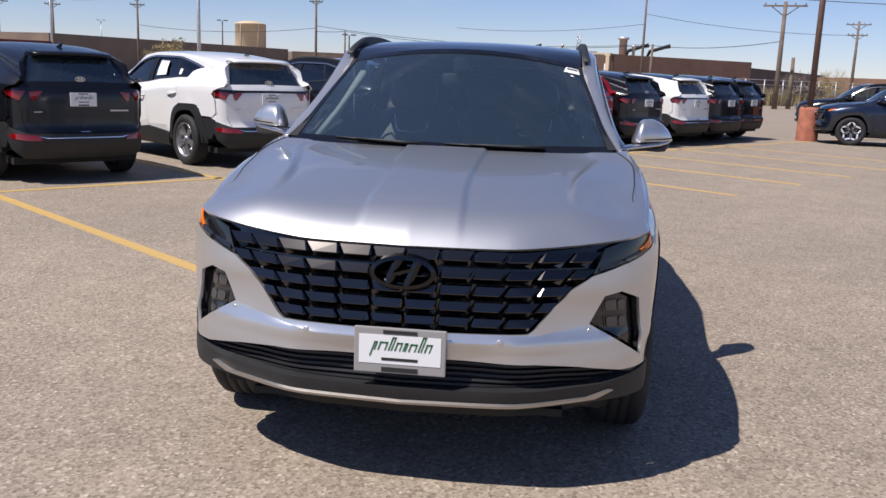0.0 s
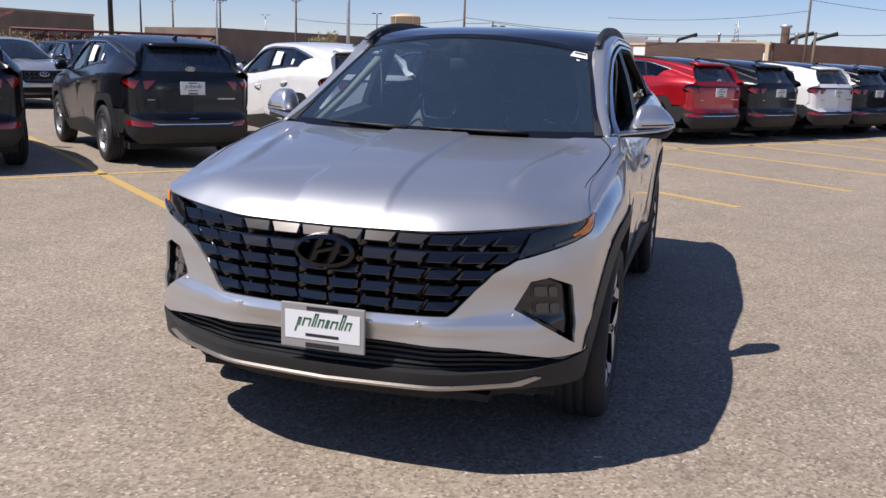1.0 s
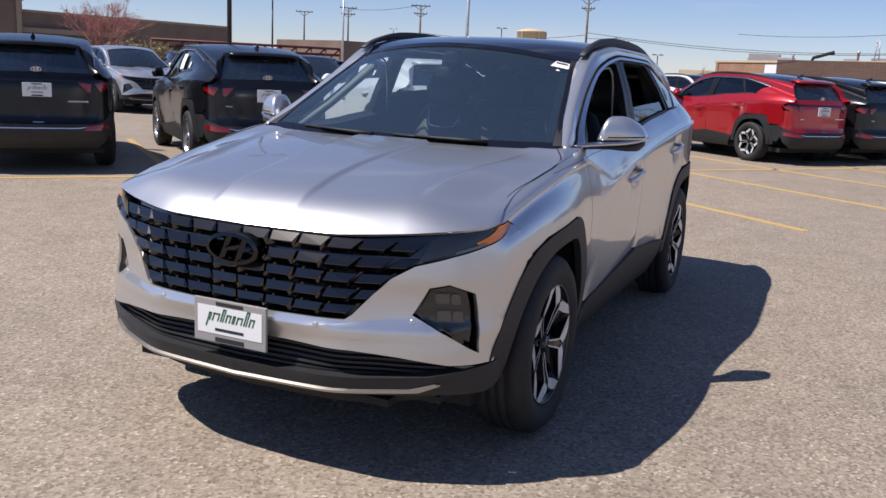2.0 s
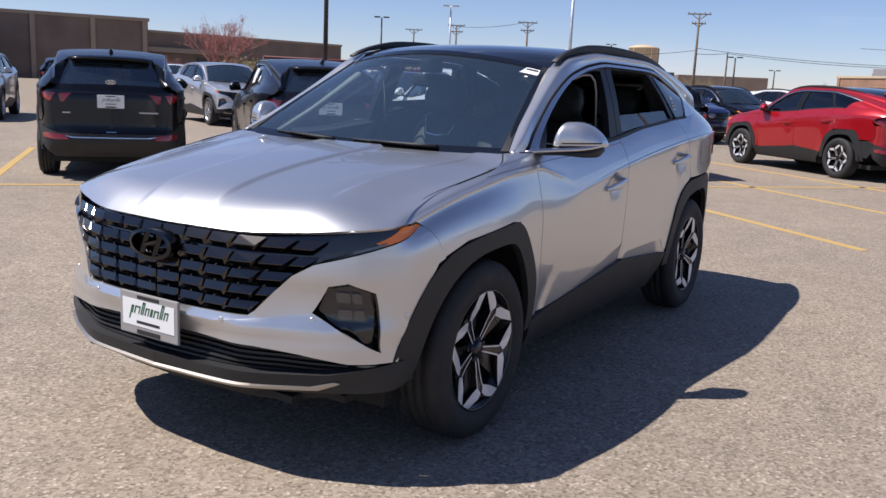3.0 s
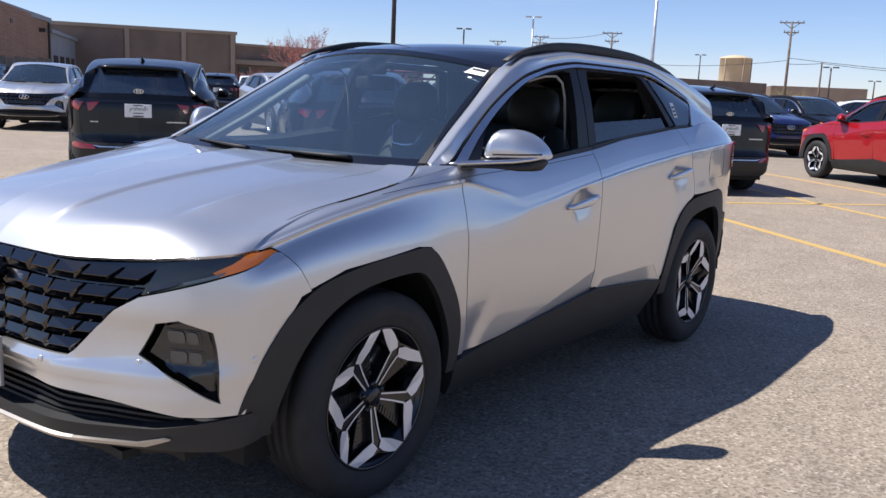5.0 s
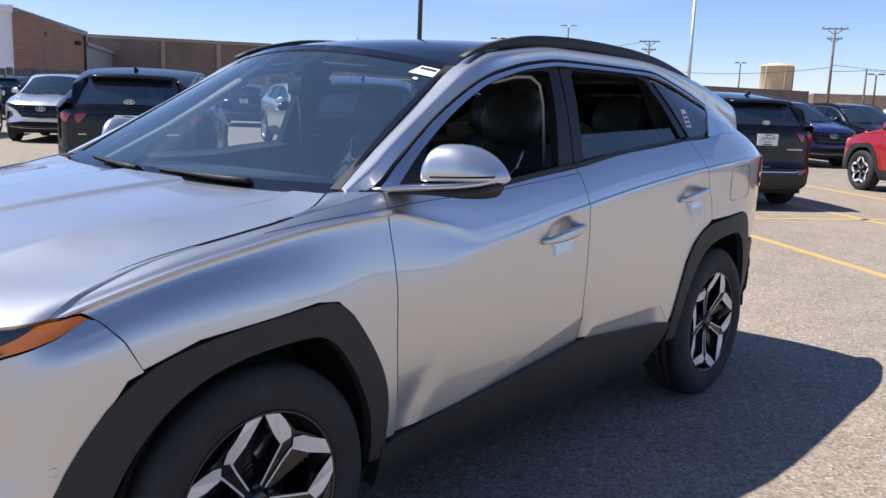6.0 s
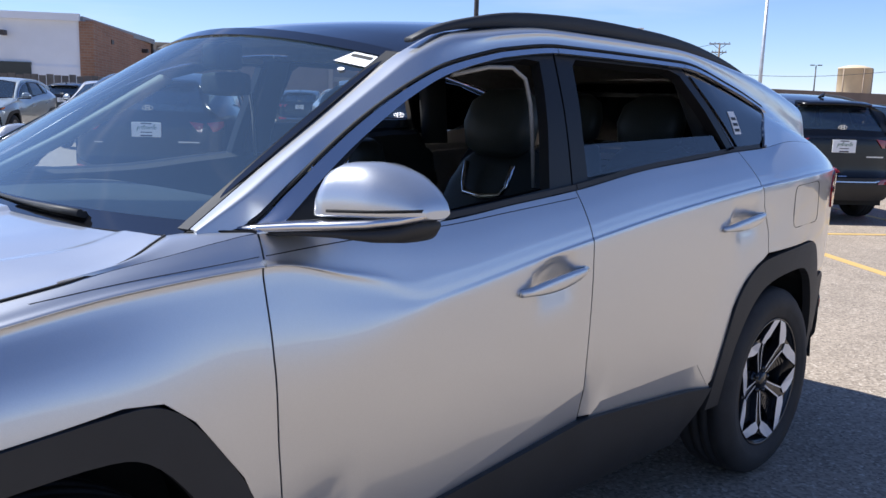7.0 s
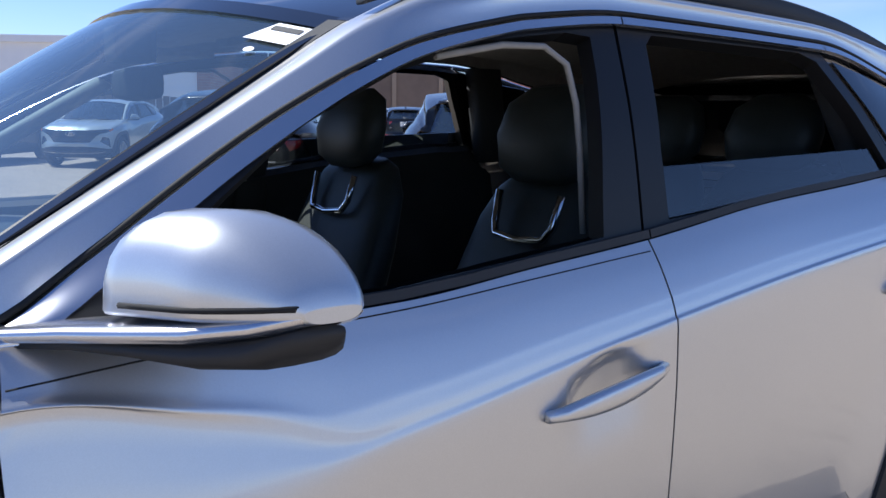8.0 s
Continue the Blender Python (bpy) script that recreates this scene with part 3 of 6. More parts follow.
ARCH_F_OUT = [(-0.588, 0.36), (-0.563, 0.47), (-0.488, 0.63), (-0.358, 0.785), (-0.188, 0.845), (0.162, 0.878), (0.237, 0.868), (0.297, 0.82), (0.402, 0.68), (0.452, 0.57), (0.462, 0.45), (0.457, 0.36)]
ARCH_F_IN = [(-0.443, 0.36), (-0.428, 0.45), (-0.363, 0.6), (-0.258, 0.715), (-0.108, 0.782), (0.132, 0.8), (0.212, 0.775), (0.302, 0.67), (0.377, 0.53), (0.397, 0.43), (0.397, 0.36)]
ARCH_R_OUT = [(2.285, 0.36), (2.305, 0.47), (2.385, 0.72), (2.45, 0.80), (2.53, 0.853), (2.63, 0.878), (3.01, 0.898), (3.09, 0.885), (3.15, 0.83), (3.22, 0.7), (3.28, 0.52), (3.3, 0.36)]
ARCH_R_IN = [(2.375, 0.36), (2.38, 0.45), (2.43, 0.6), (2.53, 0.735), (2.65, 0.79), (2.91, 0.81), (3.01, 0.775), (3.09, 0.67), (3.15, 0.52), (3.165, 0.36)]
WIN_F = [(.66, 1.142), (.75, 1.255), (.92, 1.375), (1.10, 1.458), (1.25, 1.497), (1.44, 1.522), (1.50, 1.518), (1.49, 1.45), (1.445, 1.25), (1.43, 1.176), (1.2, 1.153), (1.0, 1.136), (.8, 1.132)]
WIN_R = [(1.605, 1.195), (1.615, 1.32), (1.650, 1.512), (1.675, 1.532), (2.20, 1.528), (2.265, 1.510), (2.345, 1.40), (2.435, 1.262)]
WIN_Q = [(2.335, 1.513), (2.60, 1.468), (2.93, 1.382), (2.70, 1.275), (2.515, 1.268)]


def along(pts, n=6):
    return [(a[0] + (b[0] - a[0]) * k / n, a[1] + (b[1] - a[1]) * k / n) for a, b in zip(pts, pts[1:]) for k in range(n)] + [pts[-1]]


def eased(pts, times=2):
    """Cut the corners of an open line."""
    for _ in range(times):
        out = [pts[0]]
        for a, b in zip(pts, pts[1:]):
            out += [(a[0] * .75 + b[0] * .25, a[1] * .75 + b[1] * .25), (a[0] * .25 + b[0] * .75, a[1] * .25 + b[1] * .75)]
        pts = out + [pts[-1]]
    return pts


def rounded(poly, r, n=4):
    """Round the corners of a polygon."""
    out = []
    m = len(poly)
    for i in range(m):
        p, q, s = Vector(poly[i - 1]), Vector(poly[i]), Vector(poly[(i + 1) % m])
        a, b = q + (p - q).normalized() * min(r, (p - q).length / 2), q + (s - q).normalized() * min(r, (s - q).length / 2)
        out += [tuple(a.lerp(q, t).lerp(q.lerp(b, t), t)) for t in [k / n for k in range(n + 1)]]
    return out


def wheel_meshes(hero, style):
    """Tyre, rim, face and disc meshes round the x axis, outer side towards +x."""
    got = {}
    segs = 72 if hero else 40
    bm = bmesh.new()
    r = .369
    lathe(bm, [(-.095, .245), (-.112, .262), (-.118, .30), (-.112, .335), (-.095, .355), (-.085, .364), (-.045, r), (-.043, r - .008), (-.036, r - .008), (-.034, r), (-.004, r), (-.002, r - .008), (.005, r - .008), (.007, r), (.036, r), (.038, r - .008), (.045, r - .008), (.047, r), (.085, .364), (.096, .355), (.112, .335), (.117, .30), (.1135, .285), (.1125, .283), (.111, .262), (.095, .243), (.06, .235), (-.06, .235)], segs, closed=True)
    got["tyre"] = (bm, RUBBER)
    bm = bmesh.new()
    lathe(bm, [(-.085, .247), (-.092, .255), (-.092, .235), (-.03, .222), (.055, .222), (.088, .236), (.098, .250), (.101, .252), (.103, .246), (.096, .236), (.06, .214), (-.05, .212), (-.085, .22)], segs, closed=True)
    got["rim"] = (bm, RIMBLACK if style == "black" else ALLOY)
    bm = bmesh.new()
    lathe(bm, [(.094, .244), (.1035, .2515), (.105, .2455), (.100, .2375)], segs, closed=True, mi=1 if style == "black" else 0)
    if style == "black":
        # five twin spokes: dark blades with thin polished edges that widen into polished wedges at the rim
        def lift(h):
            return .072 + .010 * smooth01((h - .03) / .08) + .020 * smooth01((h - .10) / .13)

        def slab(m, pts, up, deep, mi):
            top = [bm.verts.new(m @ Vector((lift(math.hypot(a, h)) + up, a, h))) for a, h in pts]
            low = [bm.verts.new(m @ Vector((lift(math.hypot(a, h)) + up - deep, a, h))) for a, h in pts]
            bm.faces.new(top).material_index = mi
            for i in range(len(top)):
                j = (i + 1) % len(top)
                bm.faces.new((top[i], low[i], low[j], top[j])).material_index = 1
        for k in range(5):
            m = Matrix.Rotation(2 * math.pi * k / 5, 4, 'X')
            # the twin blade, with a groove between its edges
            slab(m, [(-.014, .034), (.014, .034), (.020, .120), (.026, .168), (.0, .186), (-.026, .168), (-.020, .120)], -.004, .030, 1)
            # the outer arms of the fork
            slab(m, [(.0, .186), (.026, .168), (.070, .178), (.140, .199), (.118, .214), (.060, .212), (.0, .205)], -.005, .026, 1)
            slab(m, [(.0, .186), (.0, .205), (-.050, .222), (-.086, .227), (-.110, .214), (-.070, .182), (-.026, .168)], -.005, .026, 1)
            # a low dark vane beside the blade
            slab(m, [(.016, .050), (.046, .044), (.078, .105), (.104, .160), (.124, .188), (.068, .172), (.026, .160)], -.024, .018, 1)
            for q in range(7):
                slab(m, [(.030 + .007 * q, .072 + .014 * q), (.056 + .008 * q, .068 + .014 * q), (.058 + .008 * q, .072 + .014 * q), (.031 + .007 * q, .076 + .014 * q)], -.020, .004, 1)
            # thin polished edges
            for sx in (-1, 1):
                slab(m, [(sx * .0065, .044), (sx * .0120, .044), (sx * .0180, .120), (sx * .0235, .166), (sx * .0165, .162), (sx * .0120, .120)], 0, .005, 0)
            # polished wedges of the fork
            slab(m, [(.0045, .186), (.0235, .158), (.030, .160), (.074, .166), (.154, .188), (.124, .218), (.064, .206), (.030, .202)], .001, .009, 0)
            slab(m, [(-.0045, .186), (-.0235, .158), (-.030, .160), (-.070, .176), (-.124, .208), (-.092, .230), (-.052, .218), (-.022, .204)], .001, .009, 0)
    else:
        for k in range(5):
            for sgn in (-1, 1):
                m = Matrix.Rotation(2 * math.pi * k / 5 + .2 + sgn * .16, 4, 'X')
                outline = [(-.020, .05), (.020, .05), (.016, .14), (.030, .240), (-.030, .240), (-.016, .14)]
                top = [bm.verts.new(m @ Vector((.092 - .02 * math.sin(h * 12), a, h))) for a, h in outline]
                low = [bm.verts.new(m @ Vector((.05, a, h))) for a, h in outline]
                bm.faces.new(top)
                for i in range(len(top)):
                    j = (i + 1) % len(top)
                    bm.faces.new((top[i], low[i], low[j], top[j]))
    lathe(bm, [(.03, .050), (.058, .050), (.066, .042), (.068, .034), (.082, .032), (.085, .029), (.086, .0)] if style == "black" else [(.03, .062), (.088, .062), (.094, .052), (.094, .036), (.097, .034), (.099, .0)], 32, mi=1 if style == "black" else 0)
    for k in range(5):
        q = 2 * math.pi * k / 5
        m = Matrix.Translation((-.016 if style == "black" else 0, .047 * math.cos(q + math.pi / 2 + math.pi / 5), .047 * math.sin(q + math.pi / 2 + math.pi / 5)))
        bm2 = bmesh.new()
        lathe(bm2, [(.085, .010), (.097, .010), (.099, .0)], 8, mi=1)
        bmesh.ops.transform(bm2, matrix=m, verts=bm2.verts)
        me = bpy.data.meshes.new("nut")
        bm2.to_mesh(me)
        bm.from_mesh(me)
        bpy.data.meshes.remove(me)
    bmesh.ops.recalc_face_normals(bm, faces=bm.faces)
    got["spokes"] = (bm, [MACHINED, RIMBLACK] if style == "black" else [ALLOY, RIMBLACK])
    bm = bmesh.new()
    lathe(bm, [(-.02, .05), (-.02, .155), (-.002, .155), (-.002, .05)], 40, closed=True)
    got["brake_disc"] = (bm, STEEL)
    bm = bmesh.new()
    box(bm, -.045, .03, .09, .165, -.07, .07, None, 0, .012)
    got["caliper"] = (bm, STEEL)
    made = {}
    for k, (bm, mat) in got.items():
        me = bpy.data.meshes.new(k)
        bm.to_mesh(me)
        bm.free()
        for mm in (mat if isinstance(mat, list) else [mat]):
            me.materials.append(mm)
        made[k] = me
    return made


def side_strip(pts_out, pts_in, lift, mat, name, car, step, skirt=.03):
    poly = pts_out + pts_in[::-1]
    bm = outward(panel(poly, side_surf(lift), step, to_uv=side_uv, ustep=.4), (1, 0, 0), skirt)
    return both_sides(name, bm, mat, car)


def build_car(name, paint_mat, hero, style, roof_mat, rails=True):
    car = new(name)
    st = .022 if hero else .05
    us = .22 if hero else .5
    gap = .0022

    def side_part(nm, poly, mat, lift=0.0, skirt=.012, label="", g=gap):
        bm = outward(panel(inset(poly, g), side_surf(lift), st, to_uv=side_uv, ustep=us), (1, 0, 0), skirt)
        return both_sides(nm, bm, mat, car, label)

    def cab_part(nm, poly, mat, lift=0.0, skirt=.012, label="", g=gap, parents=None):
        bm = outward(panel(inset(poly, g), cab_surf(lift), st, to_uv=cab_uv, ustep=us / 2), (1, 0, 0), skirt)
        pair = both_sides(nm, bm, mat, car, label)
        if parents:
            for o, p in zip(pair, parents):
                o.parent = p
        return pair

    def front_part(nm, poly, mat, lift=0.0, skirt=.012, label="", both=True, parent=None, g=0.0):
        bm = outward(panel(inset(poly, g) if g else poly, front_surf(lift), st), (.3 if both else 0, -1, 0), skirt)
        if both:
            return both_sides(nm, bm, mat, parent or car, label)
        return part(nm, bm, mat, parent or car, label)

    def rear_part(nm, poly, mat, lift=0.0, skirt=.012, label="", both=True, parent=None):
        bm = outward(panel(poly, rear_surf(lift), st), (0, 1, 0), skirt)
        if both:
            return both_sides(nm, bm, mat, parent or car, label)
        return part(nm, bm, mat, parent or car, label)

    # -- painted sides
    sill_top = [(.445, .395), (.53, .404), (1.03, .448), (1.53, .499), (1.58, .502), (1.82, .485), (2.30, .446)]
    gap_a = [(.490, 1.134), (.484, 1.095), (.476, 1.055), (.476, .90), (.487, .72), (.503, .547)]
    gap_b = [(1.527, 1.164), (1.536, 1.05), (1.543, .92), (1.551, .594)]
    top_edge = [(y, Z7(y)) for y in (-.525, -.49, -.45, -.405, -.36, -.30, -.20, -.10, 0, .10, .20, .30, .38, .44)]
    fender = top_edge + gap_a + [(.512, .41), (.46, .41)] + ARCH_F_OUT[4:10][::-1] + [(-.325, .80), (-.36, .868), (-.402, .916), (-.428, .933), (-.50, .931), (-.525, .928)]
    side_part("fender", fender, paint_mat)
    front_door = gap_a + [(.512, .408), (.83, .426)] + gap_b[::-1] + [(1.25, 1.141), (1.0, 1.119), (.75, 1.115), (.6, 1.122), (.52, 1.130)]
    rear_door = gap_b + [(1.553, .506), (1.61, .505), (1.65, .537), (2.20, .540), (2.275, .452)] + ARCH_R_OUT[1:5] + [(2.57, .868), (2.612, .89), (2.606, .97), (2.556, 1.07), (2.549, 1.11), (2.485, 1.252), (2.2, 1.232), (1.9, 1.211), (1.7, 1.186)]

    def door(nm, poly, tips, folds):
        """A door skin, cut at the tips of its pressed folds so that each piece is simple."""
        p = inset(poly, gap)
        low = p[:poly.index(door_corner[nm])]
        high = p[poly.index(door_corner[nm]):]

        def top(y):
            for a, b in zip(high, high[1:]):
                if b[0] <= y <= a[0]:
                    return (y, a[1] + (b[1] - a[1]) * (y - a[0]) / (b[0] - a[0]))
            return (y, high[-1][1])
        cuts = [p[poly.index(t)] for t in tips]
        marks = [0] + [poly.index(t) for t in tips] + [len(low) - 1]
        bm = bmesh.new()
        for n_ in range(len(marks) - 1):
            lo = low[marks[n_]:marks[n_ + 1] + 1]
            y0 = cuts[n_ - 1][0] if n_ else -9
            y1 = cuts[n_][0] if n_ < len(cuts) else 9
            up = ([top(y1)] if y1 < 9 else []) + [q for q in high if y0 < q[0] < y1] + ([top(y0)] if y0 > -9 else [])
            add(bm, outward(panel(lo + up, side_surf(0, True), st, to_uv=side_uv, ustep=us), (1, 0, 0), .016))
        # no turned-in edge where two pieces of the same skin meet
        inner_edges = [f for f in bm.faces if any(all(abs(v.co.y - c[0]) < .004 for v in f.verts) for c in cuts)]
        bmesh.ops.delete(bm, geom=inner_edges, context='FACES')
        for k, piece in folds:
            add(bm, outward(panel(piece, pressed(k), st, to_uv=side_uv, ustep=us), (1, 0, 0), 0))
        return both_sides(nm, bm, paint_mat, car)

    def add(bm, more):
        me = bpy.data.meshes.new("piece")
        more.to_mesh(me)
        more.free()
        bm.from_mesh(me)
        bpy.data.meshes.remove(me)
    door_corner = {"front_door": (1.527, 1.164), "rear_door": (2.485, 1.252)}
    fd = door("front_door", front_door, (), ((1, [(.80, .42), (.84, .436), (1.548, .602), (1.548, .485), (1.03, .43)]),))
    rd = door("rear_door", rear_door, ((2.20, .540),), ((3, [(1.60, .505), (1.645, .540), (2.20, .549), (2.222, .535), (2.30, .44), (1.82, .465), (1.60, .485)]),))
    quarter = [(2.485, 1.252), (2.549, 1.11), (2.556, 1.07), (2.606, .97), (2.612, .89)] + ARCH_R_OUT[6:9] + [(3.17, .74), (3.40, .73), (3.47, .80), (3.45, .98), (3.40, 1.05), (3.44, 1.10), (3.60, 1.16), (3.60, 1.212), (3.3, 1.270), (3.0, 1.284), (2.67, 1.262)]
    side_part("quarter_panel", quarter, paint_mat)
    # -- roof side with both pillars
    ys = [.375 + 3.0 * k / 90 for k in range(91)]
    ring = [(y, 3.98) for y in ys] + [(3.47, 2.6), (3.56, 1.2), (3.60, .01)] + [(3.60 - .88 * k / 20, .005) for k in range(1, 21)] + [(2.80, .8), (2.90, 1.45), (2.985, 2.07)] + [(2.985 - 2.61 * k / 80, 2.07) for k in range(1, 81)]
    bm = outward(panel(ring, cab_surf(), st, ustep=us / 2), (1, 0, .3), .012)
    both_sides("roof_side", bm, paint_mat, car)
    # -- window surrounds: bright strip, black frames, glass
    wide = curve((.47, .020), (.6, .034), (.8, .032), (1.05, .024), (1.3, .018), (3.0, .016))
    strip_i = [(y, ZT(y) - wide(y) + .003) for y in (.54, .60, .67, .75, .88, .96, 1.05, 1.12, 1.25, 1.40)]
    for y0, y1 in ((.485, 1.576), (1.580, 2.298), (2.302, 2.97)):
        ys = [y0 + (y1 - y0) * k / 40 for k in range(41)]
        ring = [(y, row_of(cab_rows(y), ZT(y) - .004)) for y in ys] + [(y, row_of(cab_rows(y), ZT(y) - wide(y))) for y in ys[::-1]]
        bm = outward(panel(ring, cab_surf(.006), st, ustep=us / 4), (1, 0, 0), .010)
        both_sides("window_trim", bm, SATIN, car)
    bm = bmesh.new()
    tube(bm, [cab_surf(.001)(y, 2.03) for y in [.49 + 2.47 * k / 70 for k in range(71)]], .0045, 6)
    both_sides("door_gap", bm, DARK, car)
    belt_f = [(y, Z7(y) + .003) for y in (.50, .6, .75, .9, 1.0, 1.12, 1.25, 1.4, 1.528)]
    belt_r = [(y, Z7(y) + .003) for y in (1.532, 1.65, 1.8, 1.95, 2.1, 2.25, 2.40, 2.49, 2.68)]

    def frame_with_hole(outer, hole, nm, pairs):
        # two halves joined at the hole's ends, so that the opening stays open
        hole = hole[:]
        i0 = min(range(len(hole)), key=lambda i: hole[i][0])
        i1 = max(range(len(hole)), key=lambda i: hole[i][0])
        o0 = min(range(len(outer)), key=lambda i: (outer[i][0] - hole[i0][0]) ** 2 + (outer[i][1] - hole[i0][1]) ** 2)
        o1 = min(range(len(outer)), key=lambda i: (outer[i][0] - hole[i1][0]) ** 2 + (outer[i][1] - hole[i1][1]) ** 2)

        def walk_ring(ring, a, b):
            out = [ring[a]]
            while a != b:
                a = (a + 1) % len(ring)
                out.append(ring[a])
            return out
        bm = bmesh.new()
        for a, b, c, d in ((o0, o1, i1, i0), (o1, o0, i0, i1)):
            ring = walk_ring(outer, a, b)
            back = walk_ring(hole[::-1], len(hole) - 1 - c, len(hole) - 1 - d)
            sub, tot = panel(ring + back, cab_surf(-.012), st, to_uv=cab_uv, ustep=us / 2)
            sub = outward((sub, tot), (1, 0, 0), .035)
            me = bpy.data.meshes.new("half")
            sub.to_mesh(me)
            sub.free()
            bm.from_mesh(me)
            bpy.data.meshes.remove(me)
        pair = both_sides(nm, bm, FRAMEBLACK, car)
        for o, p in zip(pair, pairs):
            o.parent = p
    frame_with_hole(strip_i + [(1.570, 1.548), (1.546, 1.36), (1.526, 1.172)] + belt_f[:-1][::-1], WIN_F, "window_frame", fd)
    frame_with_hole([(1.579, 1.549), (1.7, 1.550), (2.20, 1.542), (2.298, 1.535), (2.39, 1.41), (2.484, 1.260)] + belt_r[1:7][::-1] + [(1.533, 1.172), (1.553, 1.36)], WIN_R, "window_frame", rd)
    cab_part("quarter_frame", [(2.303, 1.534), (2.33, 1.530), (2.64, 1.478), (2.96, 1.398), (2.70, 1.268), (2.492, 1.263), (2.395, 1.41)], PIANO, lift=-.014, skirt=.02, g=.001)
    cab_part("quarter_glass", WIN_Q, TINT if hero else TINT, lift=-.008, skirt=.004, g=0)
    cab_part("belt_trim", belt_f + [(y, z + .014) for y, z in belt_f[::-1]], PLASTIC, lift=.004, skirt=.02, g=0)
    cab_part("belt_trim", belt_r + [(y, z + .014) for y, z in belt_r[::-1]], PLASTIC, lift=.004, skirt=.02, g=0)
    if hero:
        half = [(1.605, 1.195), (1.612, 1.288), (2.405, 1.312), (2.435, 1.262)]
        cab_part("window_glass", half, SIDEGLASS, lift=-.024, skirt=.004, g=0, parents=rd)
    else:
        cab_part("window_glass", WIN_F, SIDEGLASS, lift=-.024, skirt=.004, g=0, parents=fd)
        cab_part("window_glass", WIN_R, TINT, lift=-.024, skirt=.004, g=0, parents=rd)
    # -- cladding
    side_strip(eased(ARCH_F_OUT), eased(ARCH_F_IN), .008, PLASTIC, "arch_trim", car, st)
    side_strip(eased(ARCH_R_OUT), eased(ARCH_R_IN), .008, PLASTIC, "arch_trim", car, st)
    side_part("sill_trim", along(sill_top, 3) + [(2.19, .30), (2.18, .24), (.46, .24), (.45, .30)], PLASTIC, lift=.010, skirt=.04)
    # -- hood, screen, roof
    n = 3 if hero else 1
    hood = part("hood", patch(hood_surf, -.997, .997, 0, 1, 64 * n, 16 * n, .014), paint_mat, car)
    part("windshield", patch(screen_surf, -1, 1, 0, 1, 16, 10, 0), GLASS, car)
    bm = bmesh.new()
    for u0, u1, v0, v1 in ((-1.02, 1.02, -.03, .035), (-1.02, 1.02, .965, 1.02), (-1.012, -.982, .035, .965), (.982, 1.012, .035, .965)):
        sub = patch(screen_surf, u0, u1, v0, v1, 16, 10, .01, (0, -1, 1))
        me = bpy.data.meshes.new("edge")
        sub.to_mesh(me)
        sub.free()
        bm.from_mesh(me)
        bpy.data.meshes.remove(me)
    bmesh.ops.translate(bm, verts=bm.verts, vec=(0, -.003, .003))
    part("screen_edge", bm, PIANO, car)

    def moulding(u, v):
        y = .372 + .672 * v
        a = screen_surf(.985, .0 + v) + Vector((0, -.003, .004))
        return a.lerp(Vector((XR(y) - .003, y, ZR(y) + .001)), u)
    both_sides("screen_moulding", patch(moulding, 0, 1, 0, 1, 4, 24, .01, (.3, -1, 1)), PLASTIC, car)
    part("roof", patch(roof_surf, -1, 1, .005, 1, 18, 24, .02), roof_mat, car)
    if rails:
        bm = bmesh.new()
        rail_z = curve((1.06, 1.548), (1.14, 1.578), (1.26, 1.604), (1.45, 1.628), (1.8, 1.640), (2.2, 1.630), (2.55, 1.600), (2.80, 1.568), (2.94, 1.540))
        secs = []
        for k in range(33):
            y = 1.06 + 1.88 * k / 32
            h = .024 * min(1, .25 + 3.2 * min(k, 32 - k) / 32)
            secs.append(((XR(y) + .018, y, rail_z(y)), (.017, 0, 0), (0, 0, h)))
        loft(bm, secs, 12, 4)
        both_sides("roof_rail", bm, PLASTIC, car)
    def inner(v):
        if v < .55:
            y = .10 + .225 * v / .55
            return Vector((HE(y) + .0008 + .003 * min(1, v * 3), y, HZ(y)))
        a, b, c = Vector((.766, .325, 1.137)), Vector((.768, .366, 1.139)), Vector((.826, .490, 1.137))
        return a.lerp(b, (v - .55) / .15) if v < .70 else b.lerp(c, (v - .70) / .30)

    def corner(u, v):
        y = .10 + .39 * v
        p, q = inner(v), Vector((X7(y) - .0005, y, Z7(y) + .0005))
        return p.lerp(q, u) + Vector((0, 0, .006 * math.sin(math.pi * u) * min(1, 4 * (1 - v))))
    bm = patch(corner, 0, 1, 0, 1, 8, 30, 0)
    if hero:
        sm = bmesh.new()
        tube(sm, [(HE(y) + .002, y, HZ(y) + .0005) for y in [-.50 + .825 * k / 40 for k in range(41)]], .0030, 6)
        both_sides("hood_seam", sm, DARK, car)
        sm = bmesh.new()
        tube(sm, [Vector((.772, .368, 1.1405)), Vector((.798, .430, 1.1405)), Vector((.828, .492, 1.137))], .0026, 6)
        both_sides("pillar_seam", sm, DARK, car)
    both_sides("fender_corner", bm, paint_mat, car)
    # cowl below the screen
    bm = patch(lambda u, v: Vector((u * .74, hood_back(u * .74) - .01 + v * .10, 1.112 + .02 * v)), -1, 1, 0, 1, 12, 2, .02)
    part("cowl", bm, PLASTIC, car)
